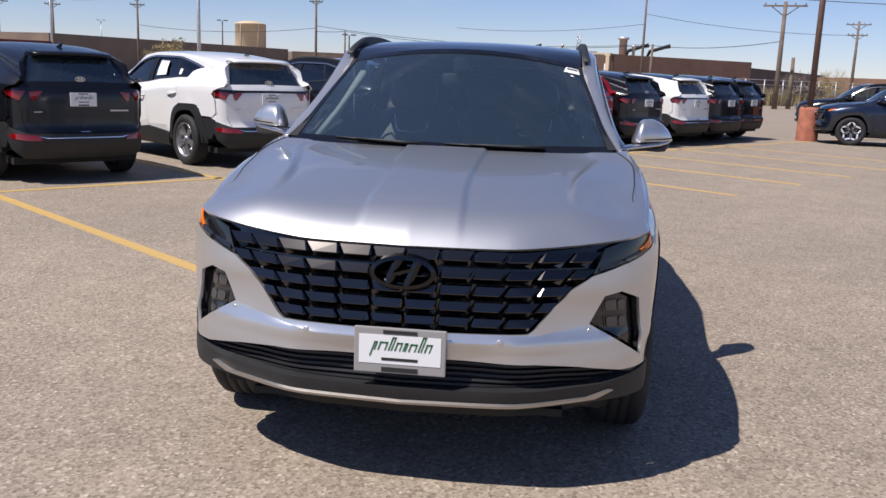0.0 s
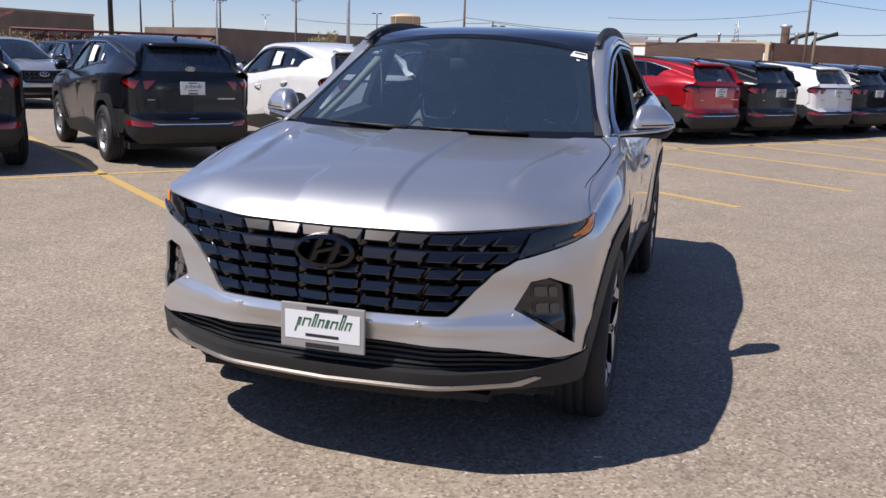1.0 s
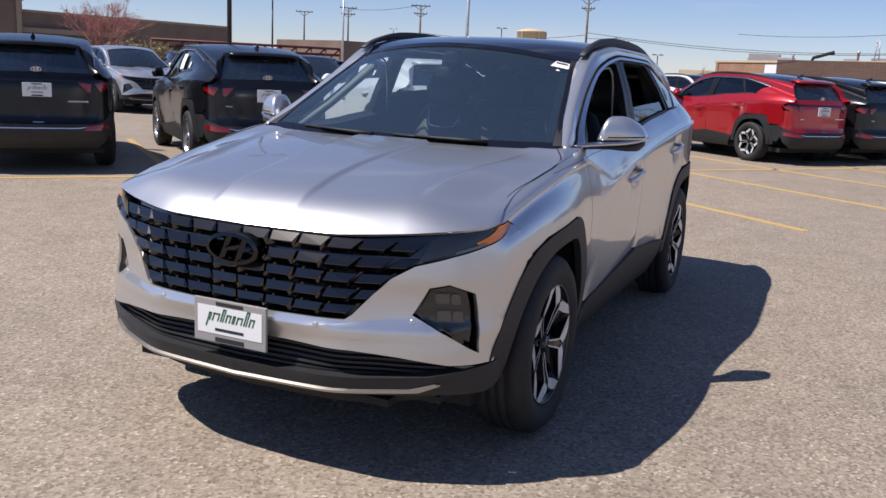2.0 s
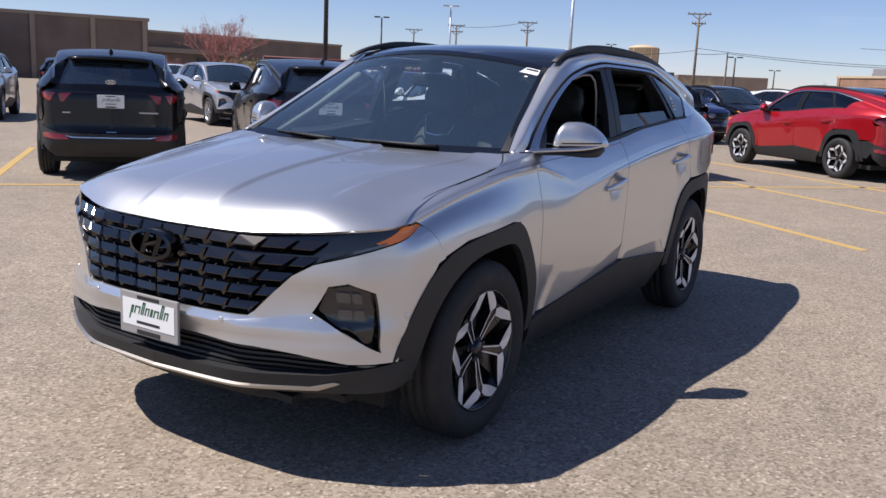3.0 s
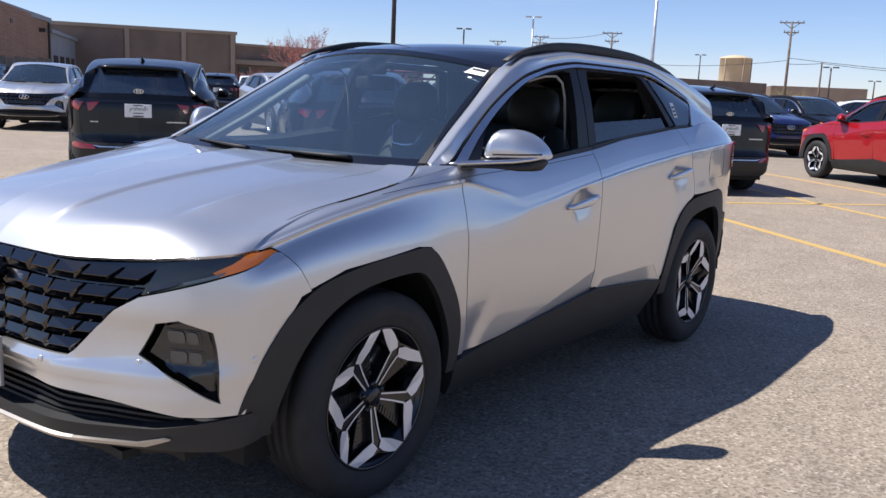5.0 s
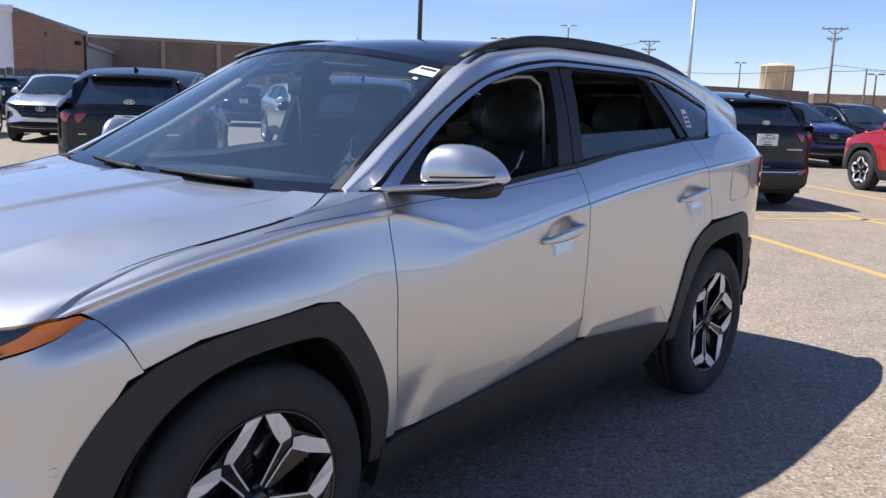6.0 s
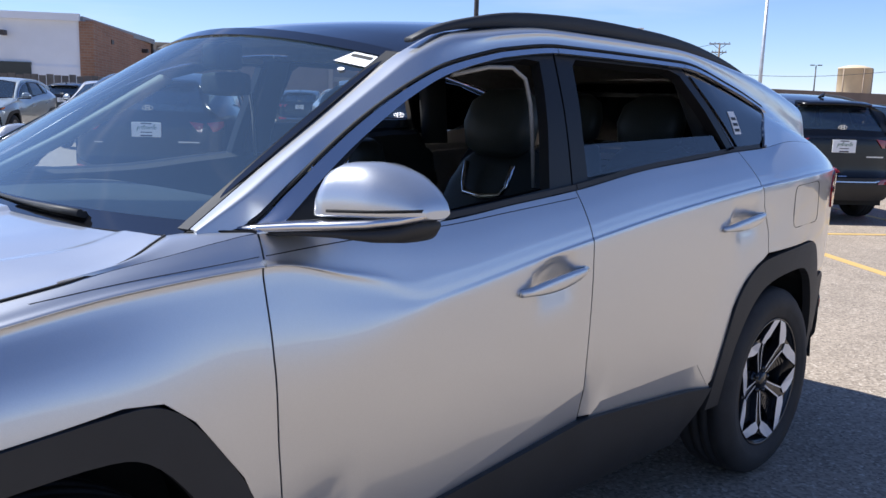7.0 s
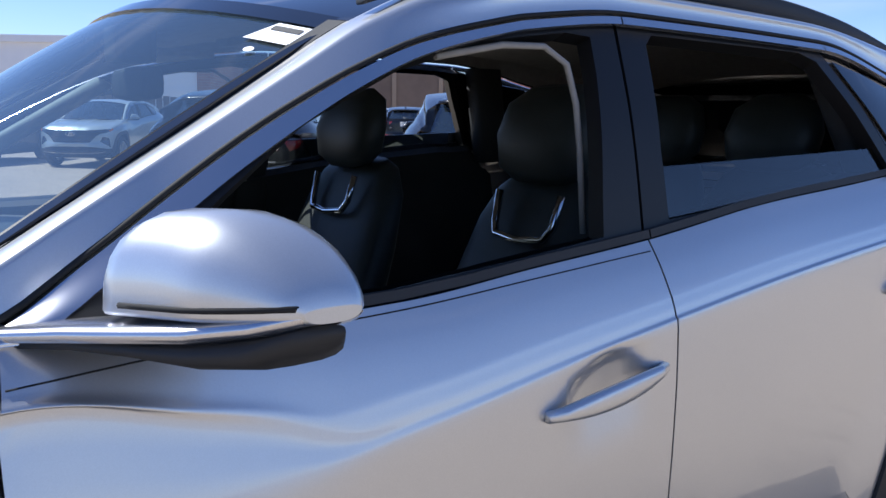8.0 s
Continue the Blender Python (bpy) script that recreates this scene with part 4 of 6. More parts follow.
    for u0, u1 in ((.60, -.02), (-.16, -.72)):
        bm = bmesh.new()
        way = [(u0 + (u1 - u0) * q, .004 + .016 * q) for q in (0, .25, .5, .75, 1)]
        tube(bm, [screen_surf(a, b) + Vector((0, -.006, .008)) for a, b in way], [.008, .007, .006, .005, .004], 6)
        tube(bm, [screen_surf(a, b - .004) + Vector((0, -.014, .014)) for a, b in way[:4]], [.009, .008, .006, .004], 6)
        part("wiper", bm, PLASTIC, car)
    # -- nose
    outline_top = [(0, .882), (.30, .884), (.46, .890), (.62, .900), (.78, .913), (.92, .924), (1.0, .929), (1.085, .932)]
    outline_low = [(1.10, .922), (1.03, .893), (.95, .870), (.80, .832), (.66, .797), (.585, .755), (.52, .695), (.455, .622), (.43, .604), (0, .598)]
    # bumper skin in an inner and an outer piece round the lamp pocket
    upper = [(0, .598), (.43, .604), (.455, .622), (.52, .695), (.585, .755), (.66, .797), (.80, .832), (.95, .870), (1.03, .893), (1.10, .922), (1.116, .919), (1.158, .868), (1.196, .798), (1.16, .785), (1.10, .70), (1.04, .60), (.99, .50), (.918, .492), (.878, .703), (.785, .738), (.712, .725), (.655, .628), (.60, .62), (.3, .572), (0, .572)]
    lower = [(0, .572), (.3, .572), (.60, .62), (.655, .628), (.918, .492), (.99, .50), (.975, .452), (.80, .456), (.62, .484), (.46, .500), (.2, .504), (0, .504)]
    nose = part("front_bumper", bmesh.new(), paint_mat, car)
    bm = bmesh.new()
    for sg in (1, -1):
        for poly in (upper, lower):
            sub, tot = panel([(sg * a, b) for a, b in poly], front_surf(.003), st if hero else .06)
            sub = outward((sub, tot), (0, -1, 0), .012)
            me = bpy.data.meshes.new("skin")
            sub.to_mesh(me)
            sub.free()
            bm.from_mesh(me)
            bpy.data.meshes.remove(me)
    bmesh.ops.remove_doubles(bm, verts=[v for v in bm.verts if abs(v.co.x) < .001], dist=.0005)
    bm.to_mesh(nose.data)
    bm.free()
    # dark backing of grille, pockets and lower intake
    back = [(-a, b) for a, b in outline_top[::-1]] + outline_top[1:] + outline_low[:-1] + [(-a, b) for a, b in outline_low[:-1][::-1]]
    part("grille_back", outward(panel(back, front_surf(-.035), st), (0, -1, 0), .0), PIANO, car)
    low_back = [(-.99, .51), (0, .53), (.99, .51), (.97, .40), (.8, .33), (-.8, .33), (-.97, .40)]
    part("lower_intake", outward(panel(low_back, front_surf(-.05), st), (0, -1, 0), 0), DARK, car)
    lip = [(0, .402), (.5, .404), (.72, .414), (.88, .440), (1.0, .452), (1.03, .42), (1.04, .36), (.93, .345), (.75, .345), (.5, .338), (0, .332)]
    front_part("lower_trim", lip + [], PLASTIC, lift=.006, skirt=.06)
    front_part("chin", [(0, .336), (.5, .342), (.75, .349), (.85, .35), (.74, .31), (.5, .27), (0, .265)], DARK, lift=-.05, skirt=.02)
    skid = [(0, .349), (.4, .353), (.66, .366), (.745, .388), (.765, .385), (.69, .358), (.4, .343), (0, .339)]
    front_part("skid_strip", skid, BRONZE, lift=.018, skirt=.012)
    for z0 in ((.488, .470, .452, .434, .416) if hero else (.47,)):
        front_part("intake_slat", [(0, z0), (.55, z0), (.8, z0 - .01), (.8, z0 - .018), (.55, z0 - .008), (0, z0 - .008)], PLASTIC, lift=-.03, skirt=.02)
    # grille blades: rows of faceted dark chrome pieces
    zs = [.880, .822, .766, .711, .656, .604] if hero else [.88, .79, .70, .606]
    edges = curve((.598, .42), (.625, .455), (.695, .52), (.755, .585), (.80, .66), (.84, .80), (.90, .86))
    fs = front_surf
    cols = [0, .113, .226, .339, .452, .565, .672]
    for r in range(len(zs) - 1):
        zt_, zb_ = zs[r] - .003, zs[r + 1] + .003
        for c in range(len(cols) - 1):
            s0, s1 = cols[c] + .003, cols[c + 1] - .003
            lim = edges((zt_ + zb_) / 2)
            if s0 > lim - .02:
                continue
            s1 = min(s1, lim)
            slant = .012 * (c + .3)
            for sg in (1, -1):
                bm = bmesh.new()
                sa0, sa1 = s0 + slant * .5, s1 + slant * .5
                sb0, sb1 = s0 - slant * .5, min(s1 - slant * .5, edges(zb_))
                if sb1 <= sb0 + .01:
                    sb0 = sb1 - .012
                hh = zt_ - zb_

                def at(u, v, d):
                    lo, hi = sb0 + (sb1 - sb0) * u, sa0 + (sa1 - sa0) * u
                    return bm.verts.new(fs(d)(sg * (lo + (hi - lo) * v), zb_ + hh * v))
                # a faceted wedge: sloping brow, thin bright ridge, dark undercut, bevelled ends
                lean = .005 + .002 * ((r * 3 + c * 2) % 4) / 3
                tl, tr = at(0, 1, -lean), at(1, 1, -lean)
                rl, rr = at(.10, .45, .003), at(.90, .45, .003)
                ql, qr = at(.11, .40, .0022), at(.89, .40, .0022)
                el, er = at(0, .42, -.007), at(1, .42, -.007)
                hl_, hr_ = at(.20, .12, -.026), at(.80, .12, -.026)
                bl, br = at(0, 0, -.010), at(1, 0, -.010)
                for quad, mi in (((tl, tr, rr, rl), 0), ((rl, rr, qr, ql), 0), ((ql, qr, hr_, hl_), 1), ((tl, rl, el), 0), ((tr, er, rr), 0), ((el, rl, ql), 0), ((er, qr, rr), 0), ((el, ql, hl_, bl), 0), ((er, br, hr_, qr), 0), ((bl, hl_, hr_, br), 1)):
                    bm.faces.new(quad).material_index = mi
                bmesh.ops.recalc_face_normals(bm, faces=bm.faces)
                bm.normal_update()
                if sum((f.normal.y * f.calc_area() for f in bm.faces)) > 0:
                    bmesh.ops.reverse_faces(bm, faces=bm.faces)
                part("grille_blade", bm, [DARKCHROME, PIANO], car)
    # headlights: slim dark lens running back to an amber tip
    lens = [(.712, .887), (.665, .803), (.80, .836), (.95, .873), (1.02, .894), (.985, .922), (.92, .918), (.78, .905)]
    hl = front_part("headlight", lens, PIANO, lift=-.004, skirt=.02)
    amb = [(.885, .876), (.905, .864), (1.03, .894), (1.105, .922), (1.088, .931), (.99, .923), (.945, .900)]
    for o, p in zip(front_part("turn_signal", amb, AMBER, lift=.001, skirt=.02, label="amber turn signal lens"), hl):
        o.parent = p
    low_edge = curve((.62, .785), (.66, .805), (.80, .836), (.95, .873), (1.03, .894))

    def leaning(s, z):
        a = abs(s)
        return front_surf(.006 - .55 * (z - low_edge(a)))(s, z)
    for pane in ([(.720, .878), (.682, .813), (.775, .838), (.835, .893), (.78, .890)], [(.795, .845), (.90, .868), (.952, .905), (.935, .908), (.850, .897)]):
        bm = outward(panel(rounded(pane, .006, 2), leaning, st), (.3, -1, 0), .014)
        for o, p in zip(both_sides("lamp_pane", bm, GLOSSLENS, car, "smoked glossy lamp pane"), hl):
            o.parent = p
    for o, p in zip(front_part("light_bar", [(.80, .842), (.90, .865), (.925, .876), (.92, .878), (.85, .862), (.80, .850)], LENS, lift=.010, skirt=.01), hl):
        o.parent = p
    # lamp pockets in the bumper
    pocket = front_part("lamp_pocket", [(.645, .628), (.70, .728), (.78, .745), (.885, .712), (.96, .60), (.94, .48), (.915, .485)], PIANO, lift=-.055, skirt=0)
    flp = [(.675, .629), (.722, .710), (.79, .724), (.858, .700), (.880, .63), (.892, .525)]
    fl = front_part("fog_light", flp, LAMP, lift=-.03, skirt=.03, label="stacked low beam lamps behind a clear lens")
    for z0, z1, a0, a1 in ((.664, .700, .752, .828), (.606, .640, .762, .842)):
        for o, p in zip(front_part("lens_frame", rounded([(a0 - .022, z0 - .006), (a0 - .030, z1 + .005), (a1 + .008, z1 - .001), (a1 + .016, z0 - .012)], .008, 2), LAMP, lift=-.027, skirt=.008), fl):
            o.parent = p
        for o, p in zip(front_part("lens", rounded([(a0 - .014, z0), (a0 - .020, z1), (a0 + .034, z1 - .002), (a0 + .038, z0 - .002)], .012, 3), LENS, lift=-.022, skirt=.008), fl):
            o.parent = p
        for o, p in zip(front_part("lens", rounded([(a0 + .044, z0 - .002), (a0 + .040, z1 - .002), (a1, z1 - .005), (a1 + .006, z0 - .006)], .012, 3), LENS, lift=-.022, skirt=.008), fl):
            o.parent = p
    # pocket wall, painted, between skin and lamp
    front_part("pocket_trim", [(.872, .70), (.880, .705), (.94, .60), (.932, .495), (.914, .495)], PIANO, lift=-.006, skirt=.05)
    if hero:
        for s, z in ((.335, .578), (.66, .603), (1.005, .615)):
            bm = bmesh.new()
            lathe(bm, [(0, .0115), (.002, .0115), (.003, .010), (.003, 0)], 20)
            p = front_surf(.001)(s, z)
            nrm = (front_surf(.05)(s, z) - p).normalized()
            bmesh.ops.transform(bm, matrix=Matrix.Translation(p) @ nrm.to_track_quat('X', 'Z').to_matrix().to_4x4(), verts=bm.verts)
            both_sides("parking_sensor", bm, paint_mat, car)
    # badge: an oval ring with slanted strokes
    bm = bmesh.new()
    ring = []
    for k in range(40):
        q = 2 * math.pi * k / 40
        ring.append([bm.verts.new(Vector((a * math.cos(q), -.905 + dy, .805 + b * math.sin(q)))) for a, b, dy in ((.112, .057, .05), (.112, .057, .0), (.096, .044, -.004), (.094, .042, .012))])
    for r0, r1 in zip(ring, ring[1:] + ring[:1]):
        for i in range(3):
            bm.faces.new((r0[i], r1[i], r1[i + 1], r0[i + 1]))
    for sx in (-.034, .034):
        v = [bm.verts.new(Vector((sx + dx + .018 * t, -.905 + dy, .805 + .043 * t))) for t in (-1, 1) for dx, dy in ((-.015, .004), (.0, -.006), (.015, .004))]
        bm.faces.new((v[0], v[1], v[4], v[3]))
        bm.faces.new((v[1], v[2], v[5], v[4]))
    v = [bm.verts.new(Vector((x, -.905 + dy, .805 + z))) for x, z, dy in ((-.036, -.014, .002), (.036, .006, .002), (.036, .018, -.005), (-.036, -.002, -.005))]
    bm.faces.new(v)
    bmesh.ops.recalc_face_normals(bm, faces=bm.faces)
    part("badge", bm, BADGE if hero else SATIN, car, "oval dark chrome badge")
    # -- plates
    for nm, y, z, sg in (("front_plate", -.912, .535, -1), ("rear_plate", 3.656, .990, 1)):
        if nm == "front_plate" and not hero:
            continue
        bm = bmesh.new()
        box(bm, -.157, .157, y - .006, y + .006, z - .080, z + .080, None, 0, .004)
        pl = part(nm, bm, PLATEFRAME if sg < 0 else PLATE, car, "white plate in a grey frame with dark bars")
        bm = bmesh.new()
        f = y + sg * .0075
        box(bm, -.140, .140, min(f, f - sg * .004), max(f, f - sg * .004), z - .046, z + .058 if nm == "rear_plate" else z + .055)
        part("plate_face", bm, PLATE, pl)
        bm = bmesh.new()
        g0, g1 = sorted((f, f + sg * .0012))
        rnd = random.Random(5)
        x = -.098
        # script-like strokes
        for k, (h0, h1, wd) in enumerate(((-.030, .022, .010), (-.008, .022, .026), (-.008, .040, .012), (-.008, .022, .018), (-.008, .022, .009), (-.008, .020, .022), (-.008, .046, .012), (-.008, .022, .018))):
            sh = Matrix.Translation((x, 0, z + .010))
            box(bm, 0, .0055, g0, g1, h0, h1, sh)
            box(bm, 0, wd, g0, g1, h1 - .006, h1, sh)
            box(bm, wd - .002, wd + .0025, g0, g1, h0 if h0 > -.02 else -.008, h1, sh)
            x += wd + .010
        for v in bm.verts:
            v.co.x = (v.co.x + (v.co.z - z) * .35) * -sg
        tagged(part("lettering", bm, GREEN, pl, "green script strokes"), kind="stuff")
        bm = bmesh.new()
        box(bm, -.062, .062, g0, g1, z - .034, z - .024)
        yf = y + sg * .0062
        h0, h1 = sorted((yf, yf + sg * .002))
        box(bm, -.058, .058, h0, h1, z + .060, z + .072)
        box(bm, -.062, .062, h0, h1, z - .074, z - .058)
        tagged(part("lettering", bm, INK, pl, "small dark bars"), kind="stuff")
    # -- mirrors: domed cap, silver arm, black underside
    bm = bmesh.new()
    rings = []
    for k in range(17):
        q = k / 16
        x = .872 + .228 * q
        top = .100 * (smooth01(q / .24) ** .55 if q < .42 else max(0, 1 - ((q - .42) / .585) ** 1.8) ** .74)
        hy = .030 + .058 * min(1, top / .085)
        yc, zb = .640 + .095 * q, 1.176 - .004 * q
        ring = []
        for a in range(24):
            c, n_ = math.cos(2 * math.pi * a / 24), math.sin(2 * math.pi * a / 24)
            zz = math.copysign(abs(n_) ** .8, n_)
            ring.append(bm.verts.new((x, yc + hy * math.copysign(abs(c) ** .75, c), zb + (top * zz if n_ > 0 else .012 * zz))))
        rings.append(ring)
    for r0, r1 in zip(rings, rings[1:]):
        for a in range(24):
            bm.faces.new((r0[a], r0[(a + 1) % 24], r1[(a + 1) % 24], r1[a])).smooth = True
    bm.faces.new(rings[0])
    bm.faces.new(rings[-1])
    bmesh.ops.recalc_face_normals(bm, faces=bm.faces)
    def swept(bm):
        """Lean a mirror piece back and up along its arm."""
        for v in bm.verts:
            d = v.co.x - .79
            v.co += Vector((-.12 * d, .05 * d, .055 * d - .006))
        return bm
    caps = both_sides("side_mirror", swept(bm), paint_mat, car)
    bm = bmesh.new()
    loft(bm, [((.79, .50, 1.146), (0, .045, 0), (0, 0, .008)), ((.83, .545, 1.148), (0, .060, 0), (0, 0, .010)), ((.89, .60, 1.150), (0, .070, 0), (0, 0, .012)), ((.95, .648, 1.151), (0, .080, 0), (0, 0, .013)), ((1.02, .688, 1.154), (0, .082, 0), (0, 0, .013)), ((1.07, .718, 1.160), (0, .066, 0), (0, 0, .010)), ((1.098, .735, 1.168), (0, .036, 0), (0, 0, .005))], 16, 3)
    for o, p in zip(both_sides("mirror_arm", swept(bm), SATIN if hero else paint_mat, car, "satin silver mirror arm"), caps):
        o.parent = p
    bm = bmesh.new()
    loft(bm, [((.80, .52, 1.138), (0, .045, 0), (0, 0, .006)), ((.88, .60, 1.137), (0, .060, 0), (0, 0, .008)), ((.95, .645, 1.135), (0, .070, 0), (0, 0, .010)), ((1.02, .685, 1.131), (0, .072, 0), (0, 0, .016)), ((1.06, .712, 1.132), (0, .06, 0), (0, 0, .018)), ((1.085, .728, 1.146), (0, .03, 0), (0, 0, .010))], 16, 3)
    for o, p in zip(both_sides("mirror_base", swept(bm), PLASTIC, car, "black mirror underside"), caps):
        o.parent = p
    bm = bmesh.new()
    secs = []
    for k in range(9):
        q = .28 + .70 * k / 8
        top = .100 * (smooth01(q / .24) ** .55 if q < .42 else max(0, 1 - ((q - .42) / .585) ** 1.8) ** .74)
        hy = .030 + .058 * min(1, top / .085)
        secs.append(((.872 + .228 * q, .640 + .095 * q - hy + .002, 1.182 - .004 * q), (0, .004, 0), (0, 0, .0035)))
    loft(bm, secs, 8, 3)
    for o, p in zip(both_sides("mirror_lamp", swept(bm), DARK, car, "dark indicator slit"), caps):
        o.parent = p
    bm = bmesh.new()
    loft(bm, [((.91, .706, 1.212), (.0, .004, 0), (0, 0, .028)), ((.97, .730, 1.214), (.0, .004, 0), (0, 0, .038)), ((1.04, .750, 1.206), (0, .004, 0), (0, 0, .024))], 16, 3)
    for o, p in zip(both_sides("mirror_glass", swept(bm), MIRROR, car), caps):
        o.parent = p
    # -- door handles
    for pair, y0, y1, z0, z1 in ((fd, 1.222, 1.503, .925, .958), (rd, 2.268, 2.553, 1.004, 1.036)):
        bm = bmesh.new()
        secs = []
        for k in range(11):
            q = k / 10
            y, z = y0 + (y1 - y0) * q, z0 + (z1 - z0) * q
            x = side_x(y, z) + .004 + .022 * math.sin(math.pi * q) ** .6
            h = .020 * (math.sin(math.pi * min(max(q, .06), .94)) ** .5)
            secs.append(((x, y, z), (.010, 0, 0), (0, 0, h)))
        loft(bm, secs, 12, 2.6)
        for o, p in zip(both_sides("door_handle", bm, paint_mat, car), pair):
            o.parent = p
    # fuel flap joint, and the fold below the window line of the front door
    if hero:
        bm = bmesh.new()
        fold = curve((.490, 1.094), (.75, 1.103), (1.0, 1.110), (1.25, 1.128), (1.52, 1.148))
        tube(bm, [(side_x(q, fold(q)) - .0004, q, fold(q)) for q in [.490 + 1.03 * k / 24 for k in range(25)]], .0015, 5)
        fold = curve((-.05, 1.050), (.1, 1.068), (.25, 1.082), (.477, 1.094))
        sm = bmesh.new()
        tube(sm, [(side_x(q, fold(q)) - .0006, q, fold(q)) for q in [-.05 + .524 * k / 16 for k in range(17)]], .0013, 5)
        both_sides("fender_seam", sm, DARK, car)
        for o, p in zip(both_sides("door_seam", bm, DARK, car), fd):
            o.parent = p
        ring = rounded([(2.82, .965), (2.815, 1.125), (3.08, 1.135), (3.105, .97)], .035, 5)
        bm = bmesh.new()
        tube(bm, [(side_x(a, b) - .0002, a, b) for a, b in ring + ring[:1]], .0016, 5)
        part("fuel_flap", bm, DARK, car, "thin joint round the fuel flap")
    # -- tail
    gate = rear_part("tailgate", [(0, .60), (.64, .60), (.70, .72), (.735, .94), (.735, 1.15), (.63, 1.188), (0, 1.198)], paint_mat, both=True)
    rear_part("rear_corner", [(.742, .99), (.707, .72), (.65, .604), (.86, .66), (1.0, .70), (1.04, .85), (1.02, 1.0), (.90, .99)], paint_mat, both=True)
    rear_part("rear_corner", [(.742, 1.10), (.80, 1.11), (1.0, 1.125), (1.03, 1.16), (.86, 1.20), (.70, 1.215), (.64, 1.19), (.742, 1.155)], paint_mat, both=True)
    rear_part("tail_bar", [(0, 1.085), (.42, 1.08), (.60, 1.065), (.80, 1.05), (.93, 1.04), (1.04, 1.085), (1.03, 1.125), (.8, 1.118), (.42, 1.112), (0, 1.115)], PIANO, lift=.006)
    rear_part("tail_light", [(.46, 1.085), (.56, .972), (.60, .975), (.62, 1.07)], REDLENS, lift=.014, skirt=.03)
    rear_part("tail_light", [(.66, 1.078), (.745, .975), (.80, .985), (.93, 1.035), (1.03, 1.09), (1.0, 1.10), (.80, 1.088)], REDLENS, lift=.014, skirt=.03)
    rear_part("rear_trim", [(0, .592), (.64, .596), (.86, .652), (.97, .69), (.96, .52), (.90, .42), (.7, .30), (0, .30)], PLASTIC, lift=.008, skirt=.05)
    if hero:
        side_part("tail_light", [(3.375, 1.00), (3.335, 1.085), (3.36, 1.145), (3.44, 1.172), (3.52, 1.165), (3.47, 1.06), (3.45, 1.0)], REDLENS, lift=.006, skirt=.02)
    side_part("bumper_side", [(3.20, .715), (3.38, .722), (3.45, .69), (3.43, .52), (3.36, .42), (3.28, .42), (3.24, .60)], PLASTIC, lift=.003, skirt=.02)
    rear_part("rear_skid", [(0, .552), (.45, .552), (.53, .565), (.56, .565), (.47, .538), (0, .538)], SATIN, lift=.016, skirt=.008)
    rear_part("rear_reflector", [(.50, .515), (.55, .572), (.84, .595), (.93, .58), (.90, .535), (.70, .515)], REDLENS, lift=.018, skirt=.012)
    rear_part("gate_handle", [(0, .622), (.06, .622), (.06, .608), (0, .608)], SATIN, lift=.012, skirt=.008)

    def backlight(u, v, out=0.0):
        return Vector((u * (.615 - .115 * v), 3.590 - .075 * u * u - .220 * v + out, 1.175 + .330 * v))
    part("rear_window", patch(backlight, -1, 1, .02, .97, 10, 6, 0, (0, 1, .3)), REARGLASS, car)
    bm = bmesh.new()
    for u0, u1, v0, v1 in ((-1.03, 1.03, -.04, .08), (-1.03, 1.03, .86, 1.04), (-1.02, -.965, .08, .86), (.965, 1.02, .08, .86)):
        sub = patch(lambda u, v: backlight(u, v, -.006), u0, u1, v0, v1, 12, 6, .02, (0, 1, .3))
        me = bpy.data.meshes.new("edge")
        sub.to_mesh(me)
        sub.free()
        bm.from_mesh(me)
        bpy.data.meshes.remove(me)
    part("hatch_frame", bm, PIANO, car)

    def hatch_side(u, v):
        a = backlight(.98, v * 1.02 - .01, .006)
        b = cab_surf()(3.60 - .22 * v, .05 + 3.9 * v)
        return a.lerp(b, u) + Vector((0, .008, 0)) * (4 * u * (1 - u))
    both_sides("hatch_side", patch(hatch_side, 0, 1, 0, 1, 5, 10, .01, (.5, 1, 0)), paint_mat, car)
    bm = bmesh.new()
    loft(bm, [((sx, 3.375 - .30 * sx * sx, 1.532 - .05 * sx * sx), (0, .11, -.020), (0, .004, .020)) for sx in [-.47 + .94 * k / 10 for k in range(11)]], 12, 3)
    part("spoiler", bm, paint_mat, car)
    bm = bmesh.new()
    loft(bm, [((0, 2.98, 1.60), (.028, 0, 0), (0, .07, 0)), ((0, 3.02, 1.63), (.018, 0, 0), (0, .045, 0)), ((0, 3.06, 1.66), (.006, 0, 0), (0, .015, 0))], 10, 2.4)
    part("aerial", bm, PIANO, car)
    bm = bmesh.new()
    for a0, a1 in ((0, 1),):
        ring = []
        for k in range(28):
            q = 2 * math.pi * k / 28
            ring.append([bm.verts.new(Vector((a * math.cos(q), 3.566 + dy, 1.225 + b * math.sin(q)))) for a, b, dy in ((.062, .030, .0), (.060, .028, .014), (.052, .022, .014), (.05, .02, 0))])
        for r0, r1 in zip(ring, ring[1:] + ring[:1]):
            for i in range(3):
                bm.faces.new((r0[i], r0[i + 1], r1[i + 1], r1[i]))
        for sx in (-.020, .020):
            box(bm, sx - .006, sx + .006, 3.57, 3.58, 1.204, 1.246)
        box(bm, -.02, .02, 3.57, 3.58, 1.220, 1.230)
    part("tail_badge", bm, CHROME, car)
    bm = bmesh.new()
    box(bm, -.56, -.33, 3.612, 3.632, .852, .868)
    box(bm, .47, .56, 3.612, 3.626, .838, .850)
    tagged(part("lettering", bm, SATIN, car, "small silver model name bars"), kind="stuff")
    # -- underside and inside shell
    bm = bmesh.new()
